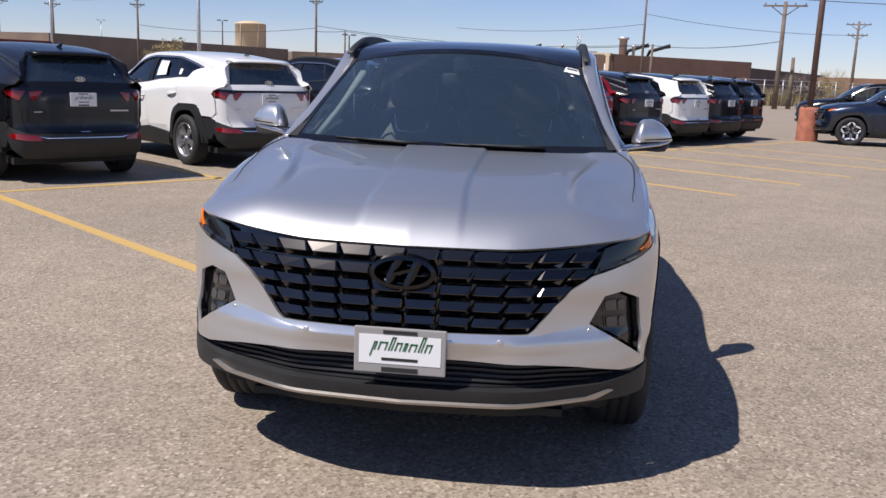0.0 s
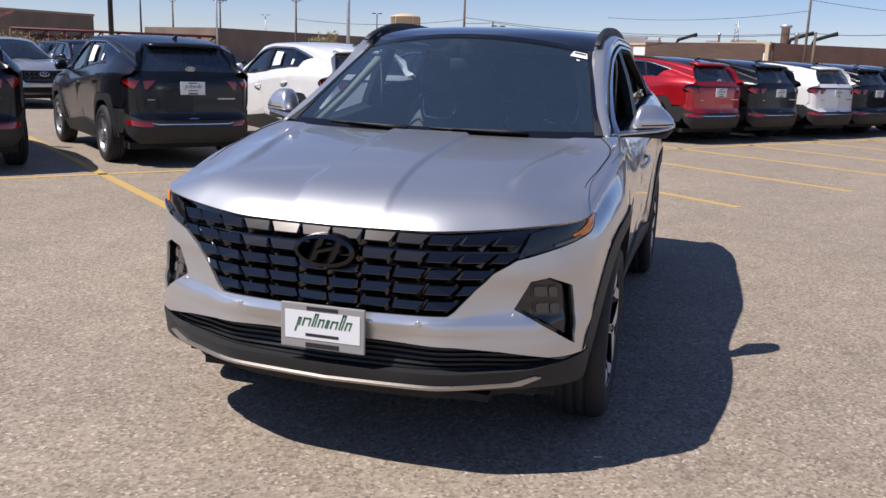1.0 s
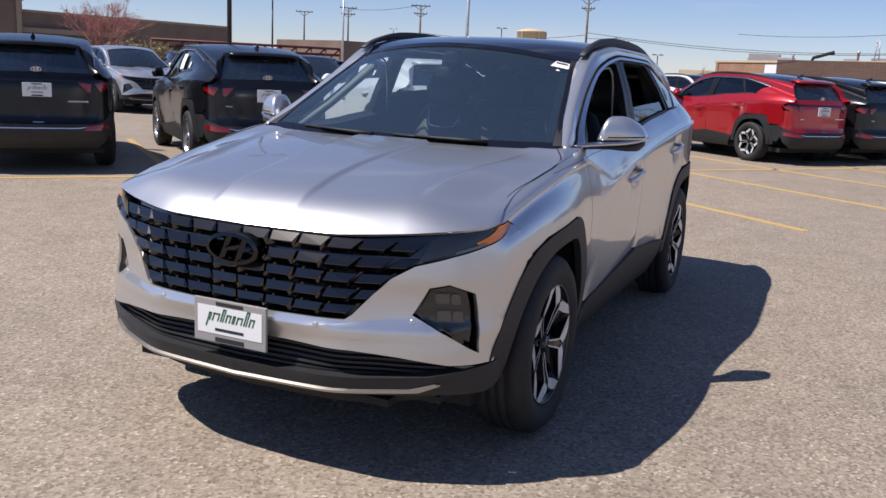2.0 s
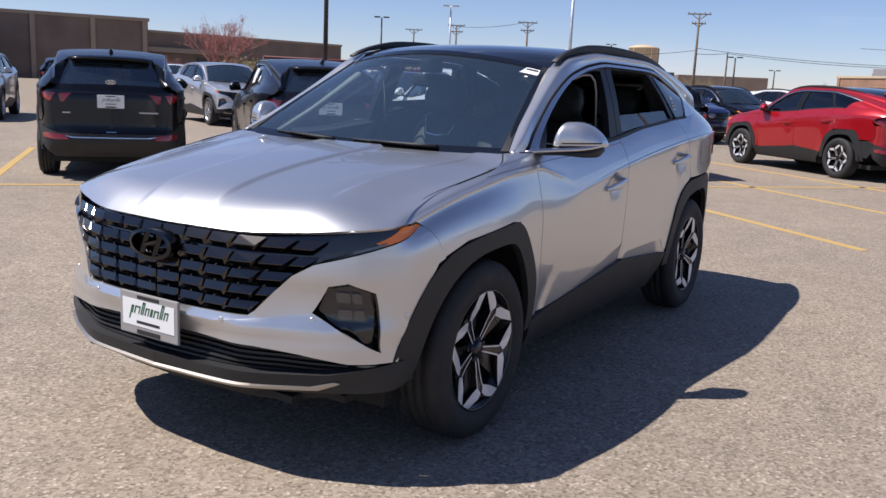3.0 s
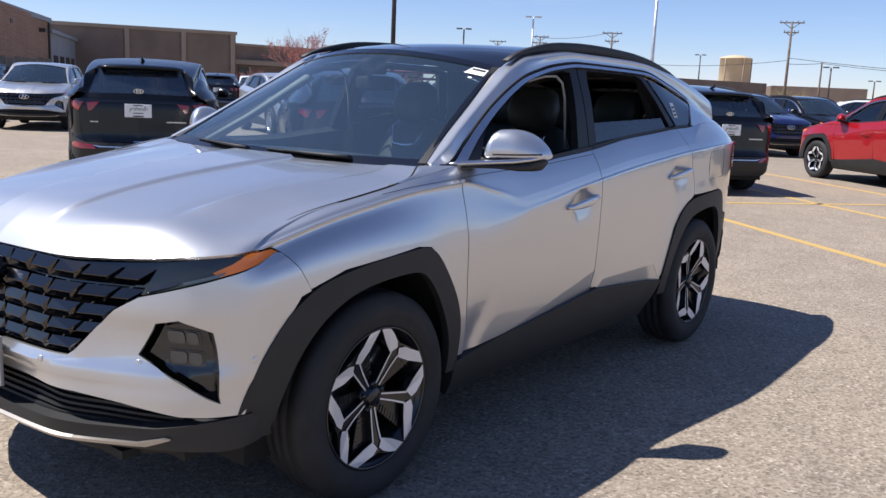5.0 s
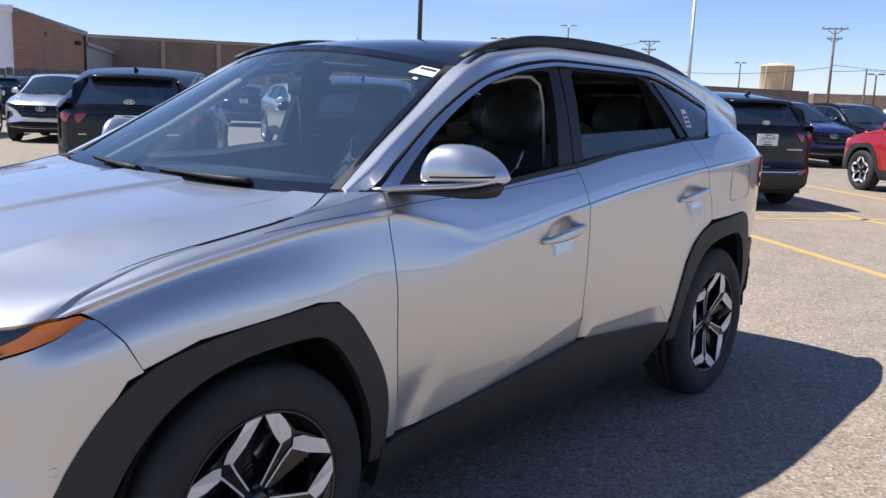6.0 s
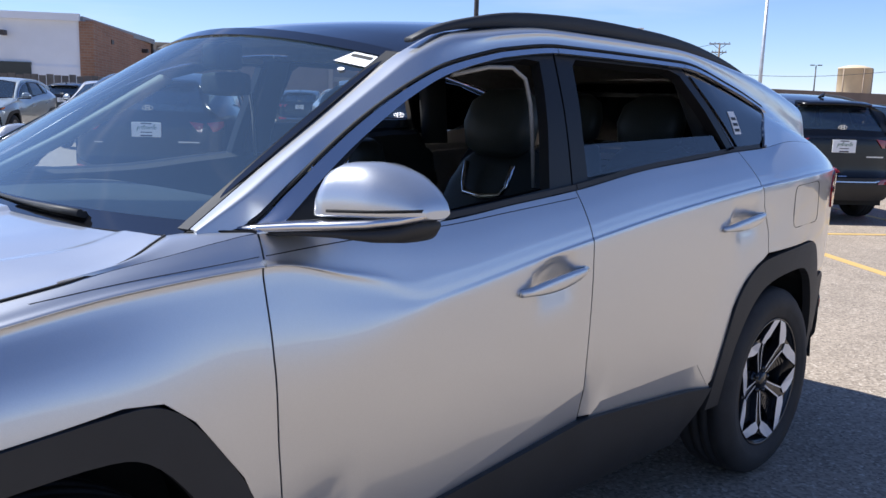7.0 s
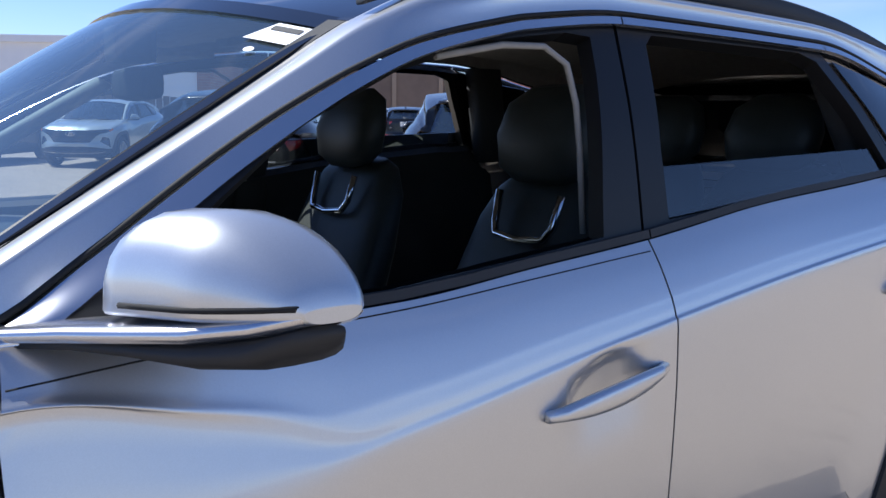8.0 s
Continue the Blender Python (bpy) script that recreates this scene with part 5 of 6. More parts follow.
    box(bm, -.74, .74, -.45, 3.40, .22, .30)
    part("underbody", bm, DARK, car)
    # the two thin unseen boxes under the nose are added to stop sun leaking
    for nm, q in (("engine_block", (-.50, .50, -.62, .45, .315, .84)), ("undertray", (-.70, .70, -.64, -.455, .285, .312)), ("front_tray", (-.56, .56, -.76, -.645, .285, .312)), ("rear_floor", (-.50, .50, 2.3, 3.45, .305, .62)), ("cabin_floor", (-.80, .80, .46, 2.25, .305, .34))):
        bm = bmesh.new()
        box(bm, *q)
        part(nm, bm, DARK, car)
    for yw, r in ((0, .455), (BASE, .48)):
        bm = bmesh.new()
        prev = None
        for k in range(17):
            q = math.pi * k / 16
            y, z = yw - r * math.cos(q) * (1.0 if yw else .98), .37 + .50 * math.sin(q)
            cur = [bm.verts.new((.58, y, z)), bm.verts.new((.868, y, z))]
            if prev:
                bm.faces.new((prev[0], prev[1], cur[1], cur[0]))
            prev = cur
        c = [bm.verts.new((.58, yw - r, .28)), bm.verts.new((.58, yw + r, .28)), bm.verts.new((.58, yw + r, .82)), bm.verts.new((.58, yw - r, .82))]
        bm.faces.new(c)
        both_sides("wheel_liner", bm, DARK, car)
    bm = outward(panel([(.46, .34), (2.2, .34), (2.3, .60), (2.45, .80), (2.62, .86), (2.66, 1.0), (2.60, 1.15), (2.45, 1.245), (1.5, 1.175), (.45, 1.14)], side_surf(-.075), .08, to_uv=side_uv, ustep=.8), (-1, 0, 0), .03)
    both_sides("door_lining", bm, LINING, car)
    bm = patch(lambda u, v: roof_surf(u * .97, .04 + v * .9) - Vector((0, 0, .035)), -1, 1, 0, 1, 12, 10, 0, (0, 0, -1))
    part("headliner", bm, HEADLINER, car)
    ys = [.62 + 2.5 * k / 40 for k in range(41)]
    bm = outward(panel([(y, 3.9) for y in ys] + [(y, 2.0) for y in ys[::-1]], cab_surf(-.028), .06, ustep=.3), (-1, 0, 0), 0)
    both_sides("side_lining", bm, HEADLINER, car)
    # dashboard and bulkhead
    bm = bmesh.new()
    loft(bm, [((x, .70 + .02 * abs(x), 1.035 - .02 * x * x), (0, .30, 0), (0, -.02, .075)) for x in [-.74 + 1.48 * k / 12 for k in range(13)]], 14, 3.4)
    box(bm, -.74, .74, .50, .60, .35, 1.05)
    box(bm, -.12, .12, .85, 1.25, .32, .82, None, 0, .04)
    part("dashboard", bm, DASH, car)
    bm = bmesh.new()
    tilt = Matrix.Translation((.37, 1.02, 1.035)) @ Matrix.Rotation(radians(-66), 4, 'X')
    lathe(bm, [(-.015 + .015 * math.sin(q), .178 + .015 * math.cos(q)) for q in [2 * math.pi * k / 10 for k in range(10)]], 36, "z", True)
    box(bm, -.17, .17, -.02, .02, -.01, .01, None, 0, .006)
    box(bm, -.02, .02, -.17, 0, -.01, .01, None, 0, .006)
    box(bm, -.06, .06, -.055, .05, -.02, .025, None, 0, .02)
    bmesh.ops.transform(bm, matrix=tilt, verts=bm.verts)
    part("steering_wheel", bm, LINING, car)

    def seat(x, y, w, rest, nm="front_seat"):
        bm = bmesh.new()
        loft(bm, [((x, y - .26, .60), (w * .9, 0, 0), (0, 0, .07)), ((x, y - .20, .62), (w, 0, 0), (0, 0, .10)), ((x, y + .05, .60), (w, 0, 0), (0, 0, .10)), ((x, y + .28, .57), (w * .95, 0, 0), (0, 0, .09))], 20, 3.5)
        loft(bm, [((x, y + .22, .55), (w * .95, 0, 0), (0, .08, .02)), ((x, y + .28, .75), (w, 0, 0), (0, .085, .02)), ((x, y + .36, 1.0), (w * .98, 0, 0), (0, .075, .02)), ((x, y + .41, 1.14), (w * .88, 0, 0), (0, .062, .02)), ((x, y + .43, 1.215), (w * .70, 0, 0), (0, .05, .02)), ((x, y + .435, 1.245), (w * .50, 0, 0), (0, .03, .01))], 24, 3.0)
        s = part(nm, bm, LEATHER, car, "black leather seat")
        bm = bmesh.new()
        if rest:
            loft(bm, [((x, y + .400, 1.235), (.090, 0, 0), (0, .035, .01)), ((x, y + .395, 1.265), (.135, 0, 0), (0, .052, .01)), ((x, y + .40, 1.34), (.148, 0, 0), (0, .058, .01)), ((x, y + .415, 1.41), (.128, 0, 0), (0, .050, .01)), ((x, y + .425, 1.445), (.07, 0, 0), (0, .025, .005))], 20, 2.8)
            tube(bm, [(x - .05, y + .42, 1.17), (x - .05, y + .41, 1.26)], .008, 6)
            tube(bm, [(x + .05, y + .42, 1.17), (x + .05, y + .41, 1.26)], .008, 6)
        part("headrest", bm, LEATHER, s)
        if hero and nm == "front_seat":
            bm = bmesh.new()
            loft(bm, [((x + .155 - .012 * t, y + .372 + .035 * t, 1.13 + .075 * t), (.006, 0, 0), (0, .006, 0)) for t in (0, .5, 1)], 8, 2)
            tube(bm, [(x + .100, y + .350, 1.205), (x + .094, y + .330, 1.135), (x + .078, y + .318, 1.108), (x, y + .312, 1.100), (x - .078, y + .318, 1.108), (x - .094, y + .330, 1.135), (x - .100, y + .350, 1.205)], .0095, 8)
            part("seat_trim", bm, CHROME, s, "bright trim loop on the seat back")
        return s
    seat(.37, 1.33, .245, True)
    seat(-.37, 1.27, .245, True)
    seat(.40, 2.20, .24, True, "rear_seat")
    seat(-.40, 2.20, .24, True, "rear_seat")
    seat(0, 2.22, .17, True, "rear_seat")
    bm = bmesh.new()
    loft(bm, [((.805, 1.545, .90), (.02, 0, 0), (0, .06, 0)), ((.78, 1.55, 1.2), (.02, 0, 0), (0, .055, 0)), ((.665, 1.575, 1.53), (.02, 0, 0), (0, .05, 0))], 10, 4)
    both_sides("pillar_lining", bm, LINING, car)
    bm = bmesh.new()
    loft(bm, [((.735, 2.53, 1.20), (.035, 0, 0), (0, .07, 0)), ((.64, 2.40, 1.54), (.035, 0, 0), (0, .07, 0))], 10, 4)
    both_sides("pillar_lining", bm, LINING, car)
    if hero:
        # pale grip strip round the open front window, sun visors, stickers
        bm = bmesh.new()
        tube(bm, [(.690, 1.16, 1.467), (.690, 1.30, 1.493), (.690, 1.396, 1.496), (.695, 1.448, 1.468), (.70, 1.470, 1.40), (.70, 1.484, 1.32), (.705, 1.496, 1.165)], .006, 8)
        both_sides("door_seal", bm, HEADLINER, car)
        bm = bmesh.new()
        loft(bm, [((.690, .46, 1.105), (.032, 0, 0), (0, .02, -.012)), ((.632, .72, 1.248), (.030, 0, 0), (0, .02, -.012)), ((.556, 1.04, 1.448), (.026, 0, 0), (0, .02, -.012))], 10, 3)
        both_sides("pillar_trim", bm, TRIMPALE, car)
        for sx in (-.33, .33):
            bm = bmesh.new()
            box(bm, sx - .17, sx + .17, 1.03, 1.17, 1.500, 1.516, None, 0, .006)
            part("sun_visor", bm, HEADLINER, car)
        bm = patch(lambda u, v: screen_surf(.842 + .035 * v + .135 * u, .880 + .075 * v) + Vector((0, -.002, .003)), 0, 1, 0, 1, 4, 3, 0, (0, -1, 1))
        stk = part("window_sticker", bm, PAPER, car, "white stock sticker with dark bars")
        bm = patch(lambda u, v: screen_surf(.882 + .09 * u, .924 + .018 * v) + Vector((0, -.003, .004)), 0, 1, 0, 1, 2, 1, 0, (0, -1, 1))
        part("lettering", bm, INK, stk)
        bm = bmesh.new()
        rim = [bm.verts.new(screen_surf(.905 + .014 * math.cos(q), .842 + .010 * math.sin(q)) + Vector((0, -.002, .003))) for q in [2 * math.pi * k / 16 for k in range(16)]]
        bm.faces.new(rim)
        part("window_sticker", bm, PAPER, car, "small round white inspection dot")
        bm = outward(panel([(2.515, 1.315), (2.515, 1.395), (2.572, 1.395), (2.572, 1.315)], cab_surf(-.006), .02, to_uv=cab_uv, ustep=.1), (1, 0, 0), 0)
        stk = part("window_sticker", bm, PAPER, car, "small printed label on the quarter glass")
        for z0 in (1.325, 1.345, 1.365):
            bm = outward(panel([(2.522, z0), (2.522, z0 + .010), (2.562, z0 + .010), (2.562, z0)], cab_surf(-.004), .02, to_uv=cab_uv, ustep=.1), (1, 0, 0), 0)
            part("lettering", bm, INK, stk)
    # inside mirror and sensor pod
    bm = bmesh.new()
    loft(bm, [((x, .93, 1.43), (0, .015, 0), (0, 0, .035 - .05 * x * x * 8)) for x in (-.11, -.06, 0, .06, .11)], 12, 3)
    box(bm, -.05, .05, .88, .96, 1.47, 1.545, None, 0, .015)
    part("inside_mirror", bm, LINING, car)
    # -- wheels
    me = wheel_meshes(hero, style)
    for nm, x, y in (("wheel", 1, 0), ("wheel", -1, 0), ("wheel", 1, BASE), ("wheel", -1, BASE)):
        wh = new("wheel")
        wh.parent = car
        wh.matrix_local = Matrix.Translation((x * .800, y, .369)) @ (Matrix.Identity(4) if x > 0 else Matrix.Rotation(math.pi, 4, 'Z')) @ Matrix.Rotation((math.pi / 5 + .06 if y == 0 else .45) * (1 if x > 0 else -1), 4, 'X')
        for k in ("tyre", "rim", "spokes", "brake_disc", "caliper"):
            share(k, me[k], wh)
    return car


def repaint(thing, old, fresh, cache):
    for o in (thing, *thing.children_recursive):
        if o.type == 'MESH' and any(m is old for m in o.data.materials):
            key = (o.data.name, fresh.name)
            if key not in cache:
                me = o.data.copy()
                for i, m in enumerate(me.materials):
                    if m is old:
                        me.materials[i] = fresh
                cache[key] = me
            o.data = cache[key]


hero = build_car("car", SILVER, True, "black", PIANO)
tagged(hero, "silver compact SUV with a dark jewel grille and open driver window", "car")

# ---- the lot ----
U = Vector((-0.777, 0.629, 0))     # along the stalls
V = Vector((0.629, 0.777, 0))      # along the row


def lot(s, r, z=0.0):
    return V * s + U * r + Vector((0, 0, z))


bm = bmesh.new()
for q in ((-900, -900), (900, -900), (900, 900), (-900, 900)):
    bm.verts.new((*q, 0))
bm.faces.new(bm.verts)
tagged(part("ground", bm, ASPHALT), "worn tan asphalt of a car lot", "asphalt", kind="structure")


def line(s0, r0, s1, r1, w=0.11):
    a, b = lot(s0, r0), lot(s1, r1)
    n = (b - a).normalized().cross(Vector((0, 0, 1))) * w / 2
    bm = bmesh.new()
    lo = [bm.verts.new(p) for p in (a - n, b - n, b + n, a + n)]
    hi = [bm.verts.new(p.co + Vector((0, 0, .004))) for p in lo]
    bm.faces.new(hi)
    for i in range(4):
        bm.faces.new((lo[i], lo[(i + 1) % 4], hi[(i + 1) % 4], hi[i]))
    bmesh.ops.recalc_face_normals(bm, faces=bm.faces)
    return tagged(part("stall_line", bm, YELLOW), "worn yellow parking line on asphalt", "marking", "stall lines", "structure")


for s, r0, r1 in ((-5.4, 2.3, 12.5), (-2.47, 2.3, 12.5), (.47, 2.3, 12.5), (3.27, 2.6, 12.5), (5.87, 2.65, 12.5), (8.35, 2.85, 12.5), (10.55, 2.95, 12.5), (12.6, 3.0, 12.5), (14.7, 3.0, 12.5), (16.8, 3.0, 12.5)):
    line(s, r0, s, r1)
line(-9, 7.5, 24, 7.5)

# ---- parked cars ----
other = build_car("car", GREY, False, "black", PIANO)
plain = build_car("car", GREY, False, "silver", GREY, False)
cache = {}


def park(proto, paint_mat, s, r, label, turn=0.0, nose_in=True):
    """Stand a car with its rear axle at (s, r) of the lot."""
    ang = 231.0 + turn if nose_in else 51.0 + turn
    fwd = Vector((math.cos(radians(ang - 90)), math.sin(radians(ang - 90)), 0))
    p = lot(s, r) + fwd * BASE
    c = copy_thing(proto, pose(p.x, p.y, 0, 0, 0, ang))
    tagged(c, label, "car", "parked cars")
    if paint_mat is not GREY:
        repaint(c, GREY, paint_mat, cache)
    return c


park(plain, BLACK, -1.07, 8.77, "black SUV seen from behind in a stall")
labelled = [park(plain, GREY, 1.69, 8.75, "dark grey SUV with silver wheels in a stall")]
labelled.append(park(plain, WHITE, 4.55, 9.1, "white SUV with dark tail lights in a stall"))
park(other, BLACK, 7.35, 9.3, "black SUV with a bronze bumper trim")
park(other, RED, 12.1, 8.85, "red SUV with black wheels in a stall")
park(other, GREY, 14.0, 8.85, "dark grey SUV beside a red one")
park(other, WHITE, 16.15, 8.9, "white SUV with black wheels")
park(other, BLACK, 17.95, 9.0, "black SUV beside a white one")
park(other, BLACK, 19.75, 9.3, "black SUV at the end of the row")
park(plain, PALE, 1.15, 22.9, "light silver SUV facing outwards", turn=14, nose_in=False)
park(plain, PALE, -4.8, 22.9, "light silver SUV facing outwards", nose_in=False)
park(plain, MIST, -7.7, 23.0, "pale blue-grey car facing outwards by a fence", nose_in=False)
park(plain, BLACK, -10.8, 22.8, "black SUV facing outwards by a fence", nose_in=False)
park(plain, BLACK, 3.7, 23.0, "black SUV facing outwards", nose_in=False)
park(plain, GREY, 6.6, 22.9, "dark grey SUV facing outwards", nose_in=False)
for s_, p_ in ((-9.3, GREY), (-3.4, BLACK), (-.6, GREY), (2.2, RED), (5.2, BLACK), (8.2, WHITE), (11.0, GREY)):
    park(plain, p_, s_, 33.0, "dark or pale SUV parked tail outwards")
for s_, p_ in ((-2.0, PALE), (1.0, WHITE), (4.0, PALE), (7.2, GREY)):
    park(plain, p_, s_, 46.0, "SUV parked nose outwards by a warehouse", nose_in=False)
park(other, BLUE, 14.3, 20.6, "dark blue SUV facing outwards", nose_in=False)
park(other, BLACK, 17.0, 21.5, "black SUV facing outwards", nose_in=False)
park(other, WHITE, 20.0, 21.5, "white SUV facing outwards", nose_in=False)
park(other, NAVY, 22.95, 4.15, "dark blue SUV standing across the row", turn=24)
park(other, BLACK, 27.9, 6.9, "black SUV behind a dark blue one", turn=24)
# price papers inside the rear door windows and on the quarter glass
for c in labelled:
    for poly in ([(1.76, 1.265), (1.78, 1.49), (2.04, 1.485), (2.06, 1.285)], [(2.46, 1.30), (2.46, 1.385), (2.53, 1.38), (2.53, 1.30)]):
        bm = outward(panel(poly, cab_surf(.002), .08, to_uv=cab_uv, ustep=.3), (1, 0, 0), 0)
        part("window_sticker", bm, PAPER, c, "white paper in the window")
for o in (other, plain):
    for q in (*o.children_recursive, o):
        bpy.data.objects.remove(q)

# ---- far buildings ----


def prism(bm, pts, z0, z1, mi=0):
    lo = [bm.verts.new((x, y, z0)) for x, y in pts]
    hi = [bm.verts.new((x, y, z1)) for x, y in pts]
    for i in range(len(pts)):
        bm.faces.new((lo[i], lo[(i + 1) % len(pts)], hi[(i + 1) % len(pts)], hi[i])).material_index = mi
    bm.faces.new(hi).material_index = mi
    bm.faces.new(lo[::-1]).material_index = mi
    bmesh.ops.recalc_face_normals(bm, faces=bm.faces)


def facing(a, b, depth):
    """Footprint of a block whose front runs from a to b, seen from the lot, and goes back by depth."""
    a, b = Vector(a), Vector(b)
    n = Vector(((b - a).y, -(b - a).x)).normalized()
    if n.dot((a + b) / 2) < 0:
        n = -n
    return [tuple(a), tuple(b), tuple(b + n * depth), tuple(a + n * depth)]


def wall_box(name, parent, a, b, t0, t1, z0, z1, out, mat, label="", back=.1):
    """A box on the front from a to b, between the fractions t0 and t1 and the heights z0 and z1."""
    a, b = Vector(a), Vector(b)
    n = Vector(((b - a).y, -(b - a).x)).normalized()
    if n.dot((a + b) / 2) > 0:
        n = -n
    p, q = a.lerp(b, t0), a.lerp(b, t1)
    bm = bmesh.new()
    prism(bm, [tuple(p - n * back), tuple(q - n * back), tuple(q + n * out), tuple(p + n * out)], z0, z1)
    return part(name, bm, mat, parent, label)


def block(name, parent, a, b, depth, z1, mat, z0=0):
    bm = bmesh.new()
    prism(bm, facing(a, b, depth), z0, z1)
    return part(name, bm, mat, parent)


# orange brick works at the end of the lot
works = tagged(new("brick_building"), "orange and dark brick works with roof vents and a roll-up door", "building")
A, B, C = (-14.7, 115.0), (6.5, 89.0), (60.0, 200.0)
block("wall", works, A, B, 22, 4.0, ORANGEBRICK)
block("wall", works, (6.8, 89.1), C, 14, 3.95, DARKBRICK)
wall_box("roof_edge", works, A, B, -.003, 1.003, 3.85, 4.10, .12, TANWALL)
wall_box("roof_edge", works, B, C, .0, 1.003, 3.85, 4.05, .12, DARKBRICK)
wall_box("pilaster", works, A, B, .985, 1.0, 0, 3.86, .15, TANWALL)
for t in (0.01, .47, .96):
    wall_box("pilaster", works, A, B, t, t + .012, 0, 3.86, .12, ORANGEBRICK)
s1 = wall_box("sign", works, A, B, 0.322, 0.496, 2.65, 3.62, .16, SIGNWHITE, "white blank sign board")
s2 = wall_box("sign", works, A, B, 0.563, 0.73, 2.65, 3.66, .16, SIGNWHITE, "white sign board with grey bars")
wall_box("lettering", s2, A, B, 0.583, 0.638, 3.2, 3.5, .20, WALLGREY, back=-.17)
wall_box("lettering", s2, A, B, 0.653, 0.710, 3.2, 3.42, .20, WALLGREY, back=-.17)
wall_box("lettering", s2, A, B, 0.633, 0.680, 2.78, 3.0, .20, WALLGREY, back=-.17)
wall_box("roll_door", works, A, B, 0.889, 0.984, 0, 3.05, .10, SIGNWHITE, "white roll-up door")
for t in (.02, .14, .52, .62, .75):
    wall_box("window", works, A, B, t, t + .09, .9, 1.95, .05, WINDOWDARK)
for t, w_ in ((.12, .03), (.30, .04), (.46, .025), (.64, .05)):
    wall_box("window", works, B, C, t, t + w_, 1.0, 2.1, .05, WINDOWDARK)
for t, d, z, w_, mat in ((.20, 3, 5.0, 1.8, WALLGREY), (.30, 4, 4.6, .9, GALV), (.60, 5, 4.5, .7, GALV), (.78, 4, 4.5, 1.3, WALLGREY)):
    p = Vector(A).lerp(Vector(B), t) + Vector((.6, .8)) * d
    bm = bmesh.new()
    box(bm, p.x - w_, p.x + w_, p.y - .8, p.y + .8, 3.98, z, None, 0, .05)
    part("roof_unit", bm, mat, works)
for t, d, z, r in ((.40, 2, 4.9, .10), (.69, 3, 5.2, .12), (.96, 4, 5.9, .42), (1.03, 3, 5.0, .16), (.10, 3, 4.7, .1)):
    p = Vector(A).lerp(Vector(B), t) + Vector((.6, .8)) * d
    bm = bmesh.new()
    tube(bm, [(p.x, p.y, 3.95), (p.x, p.y, z - .25), (p.x, p.y, z - .24), (p.x, p.y, z)], [r, r, r * 1.4, r * 1.4], 12)
    part("roof_vent", bm, GALV, works)
for t, d in ((.52, 3), (1.0, 5), (1.05, 7)):
    p = Vector(A).lerp(Vector(B), t) + Vector((.6, .8)) * d
    bm = bmesh.new()
    tube(bm, [(p.x - 1.1, p.y, 3.97), (p.x - .9, p.y, 4.5), (p.x + .6, p.y, 5.0), (p.x + 1.2, p.y, 5.15)], [.16, .18, .18, .22], 8)
    part("roof_duct", bm, DARK, works)
# lattice mast on the roof
bm = bmesh.new()
mx_, my_ = 3.4, 95.0
for dx, dy in ((-.25, -.25), (.25, -.25), (.25, .25), (-.25, .25)):
    tube(bm, [(mx_ + dx, my_ + dy, 3.9), (mx_ + dx * .3, my_ + dy * .3, 6.3)], .04, 5)
for k in range(5):
    z = 4.1 + .45 * k
    tube(bm, [(mx_ - .22, my_ - .2, z), (mx_ + .2, my_ + .2, z + .4)], .03, 5)
    tube(bm, [(mx_ + .22, my_ - .2, z), (mx_ - .2, my_ + .2, z + .4)], .03, 5)
part("roof_mast", bm, GALV, works)

# brown warehouse
ware = tagged(new("brown_building"), "long flat brown warehouse with pale pilasters", "building")
D0, E0, F0 = (-83.0, 25.0), (-65.2, 52.9), (-62.5, 78.0)
block("wall", ware, D0, E0, 25, 5.75, BROWNWALL)
block("wall", ware, (-67.2, 53.4), F0, 25, 4.85, BROWNWALL)
wall_box("roof_edge", ware, D0, E0, -.002, 1.004, 5.55, 5.85, .15, TANTRIM)
wall_box("roof_edge", ware, (-67.2, 53.4), F0, .0, 1.002, 4.70, 4.92, .12, TANTRIM)
for t in (.10, .30, .50, .70, .85, .985):
    wall_box("pilaster", ware, D0, E0, t, t + .012, 0, 5.55, .2, TANTRIM)
wall_box("canopy", ware, (-67.2, 53.4), F0, .0, .42, 2.9, 3.35, .6, TANTRIM)
for t in (.05, .25, .5, .7, .9):
    wall_box("loading_door", ware, (-67.2, 53.4), F0, t, t + .05, 0, 2.6, .08, WINDOWDARK)

# showroom: white front, brick end, grey clad wing
show = tagged(new("white_building"), "white fronted showroom with a brick end and a grey wing", "building")
G0, H0, I0, J0 = (-70.0, -16.0), (-43.4, 19.9), (-58.8, 31.0), (-84.0, 49.0)
block("wall", show, G0, tuple(Vector(G0).lerp(Vector(H0), .984)), 18, 5.0, WHITEWALL)
block("wall", show, (-43.85, 20.1), I0, 12, 4.95, ORANGEBRICK)
block("wall", show, I0, J0, 10, 4.3, GREYWALL)
wall_box("roof_edge", show, G0, H0, 0, .985, 4.85, 5.22, .25, WHITEWALL)
wall_box("roof_edge", show, (-43.9, 19.3), I0, 0, 1.0, 4.8, 5.12, .25, GREYWALL)
wall_box("roof_edge", show, I0, J0, 0, 1.0, 4.15, 4.42, .25, GREYWALL)
wall_box("lower_band", show, G0, H0, .0, .985, 0.0, 2.55, .06, WHITEWALL)
for t in (.30, .44, .58, .72, .855):
    wall_box("dock_door", show, G0, H0, t, t + .075, 0.3, 2.7, .12, WINDOWDARK, "dark open dock door")
wall_box("brick_end", show, G0, H0, .984, 1.0, 0, 4.85, .10, ORANGEBRICK, back=.7)
wall_box("window", show, (-43.9, 19.3), I0, .58, .74, 1.7, 3.1, .06, WINDOWDARK)
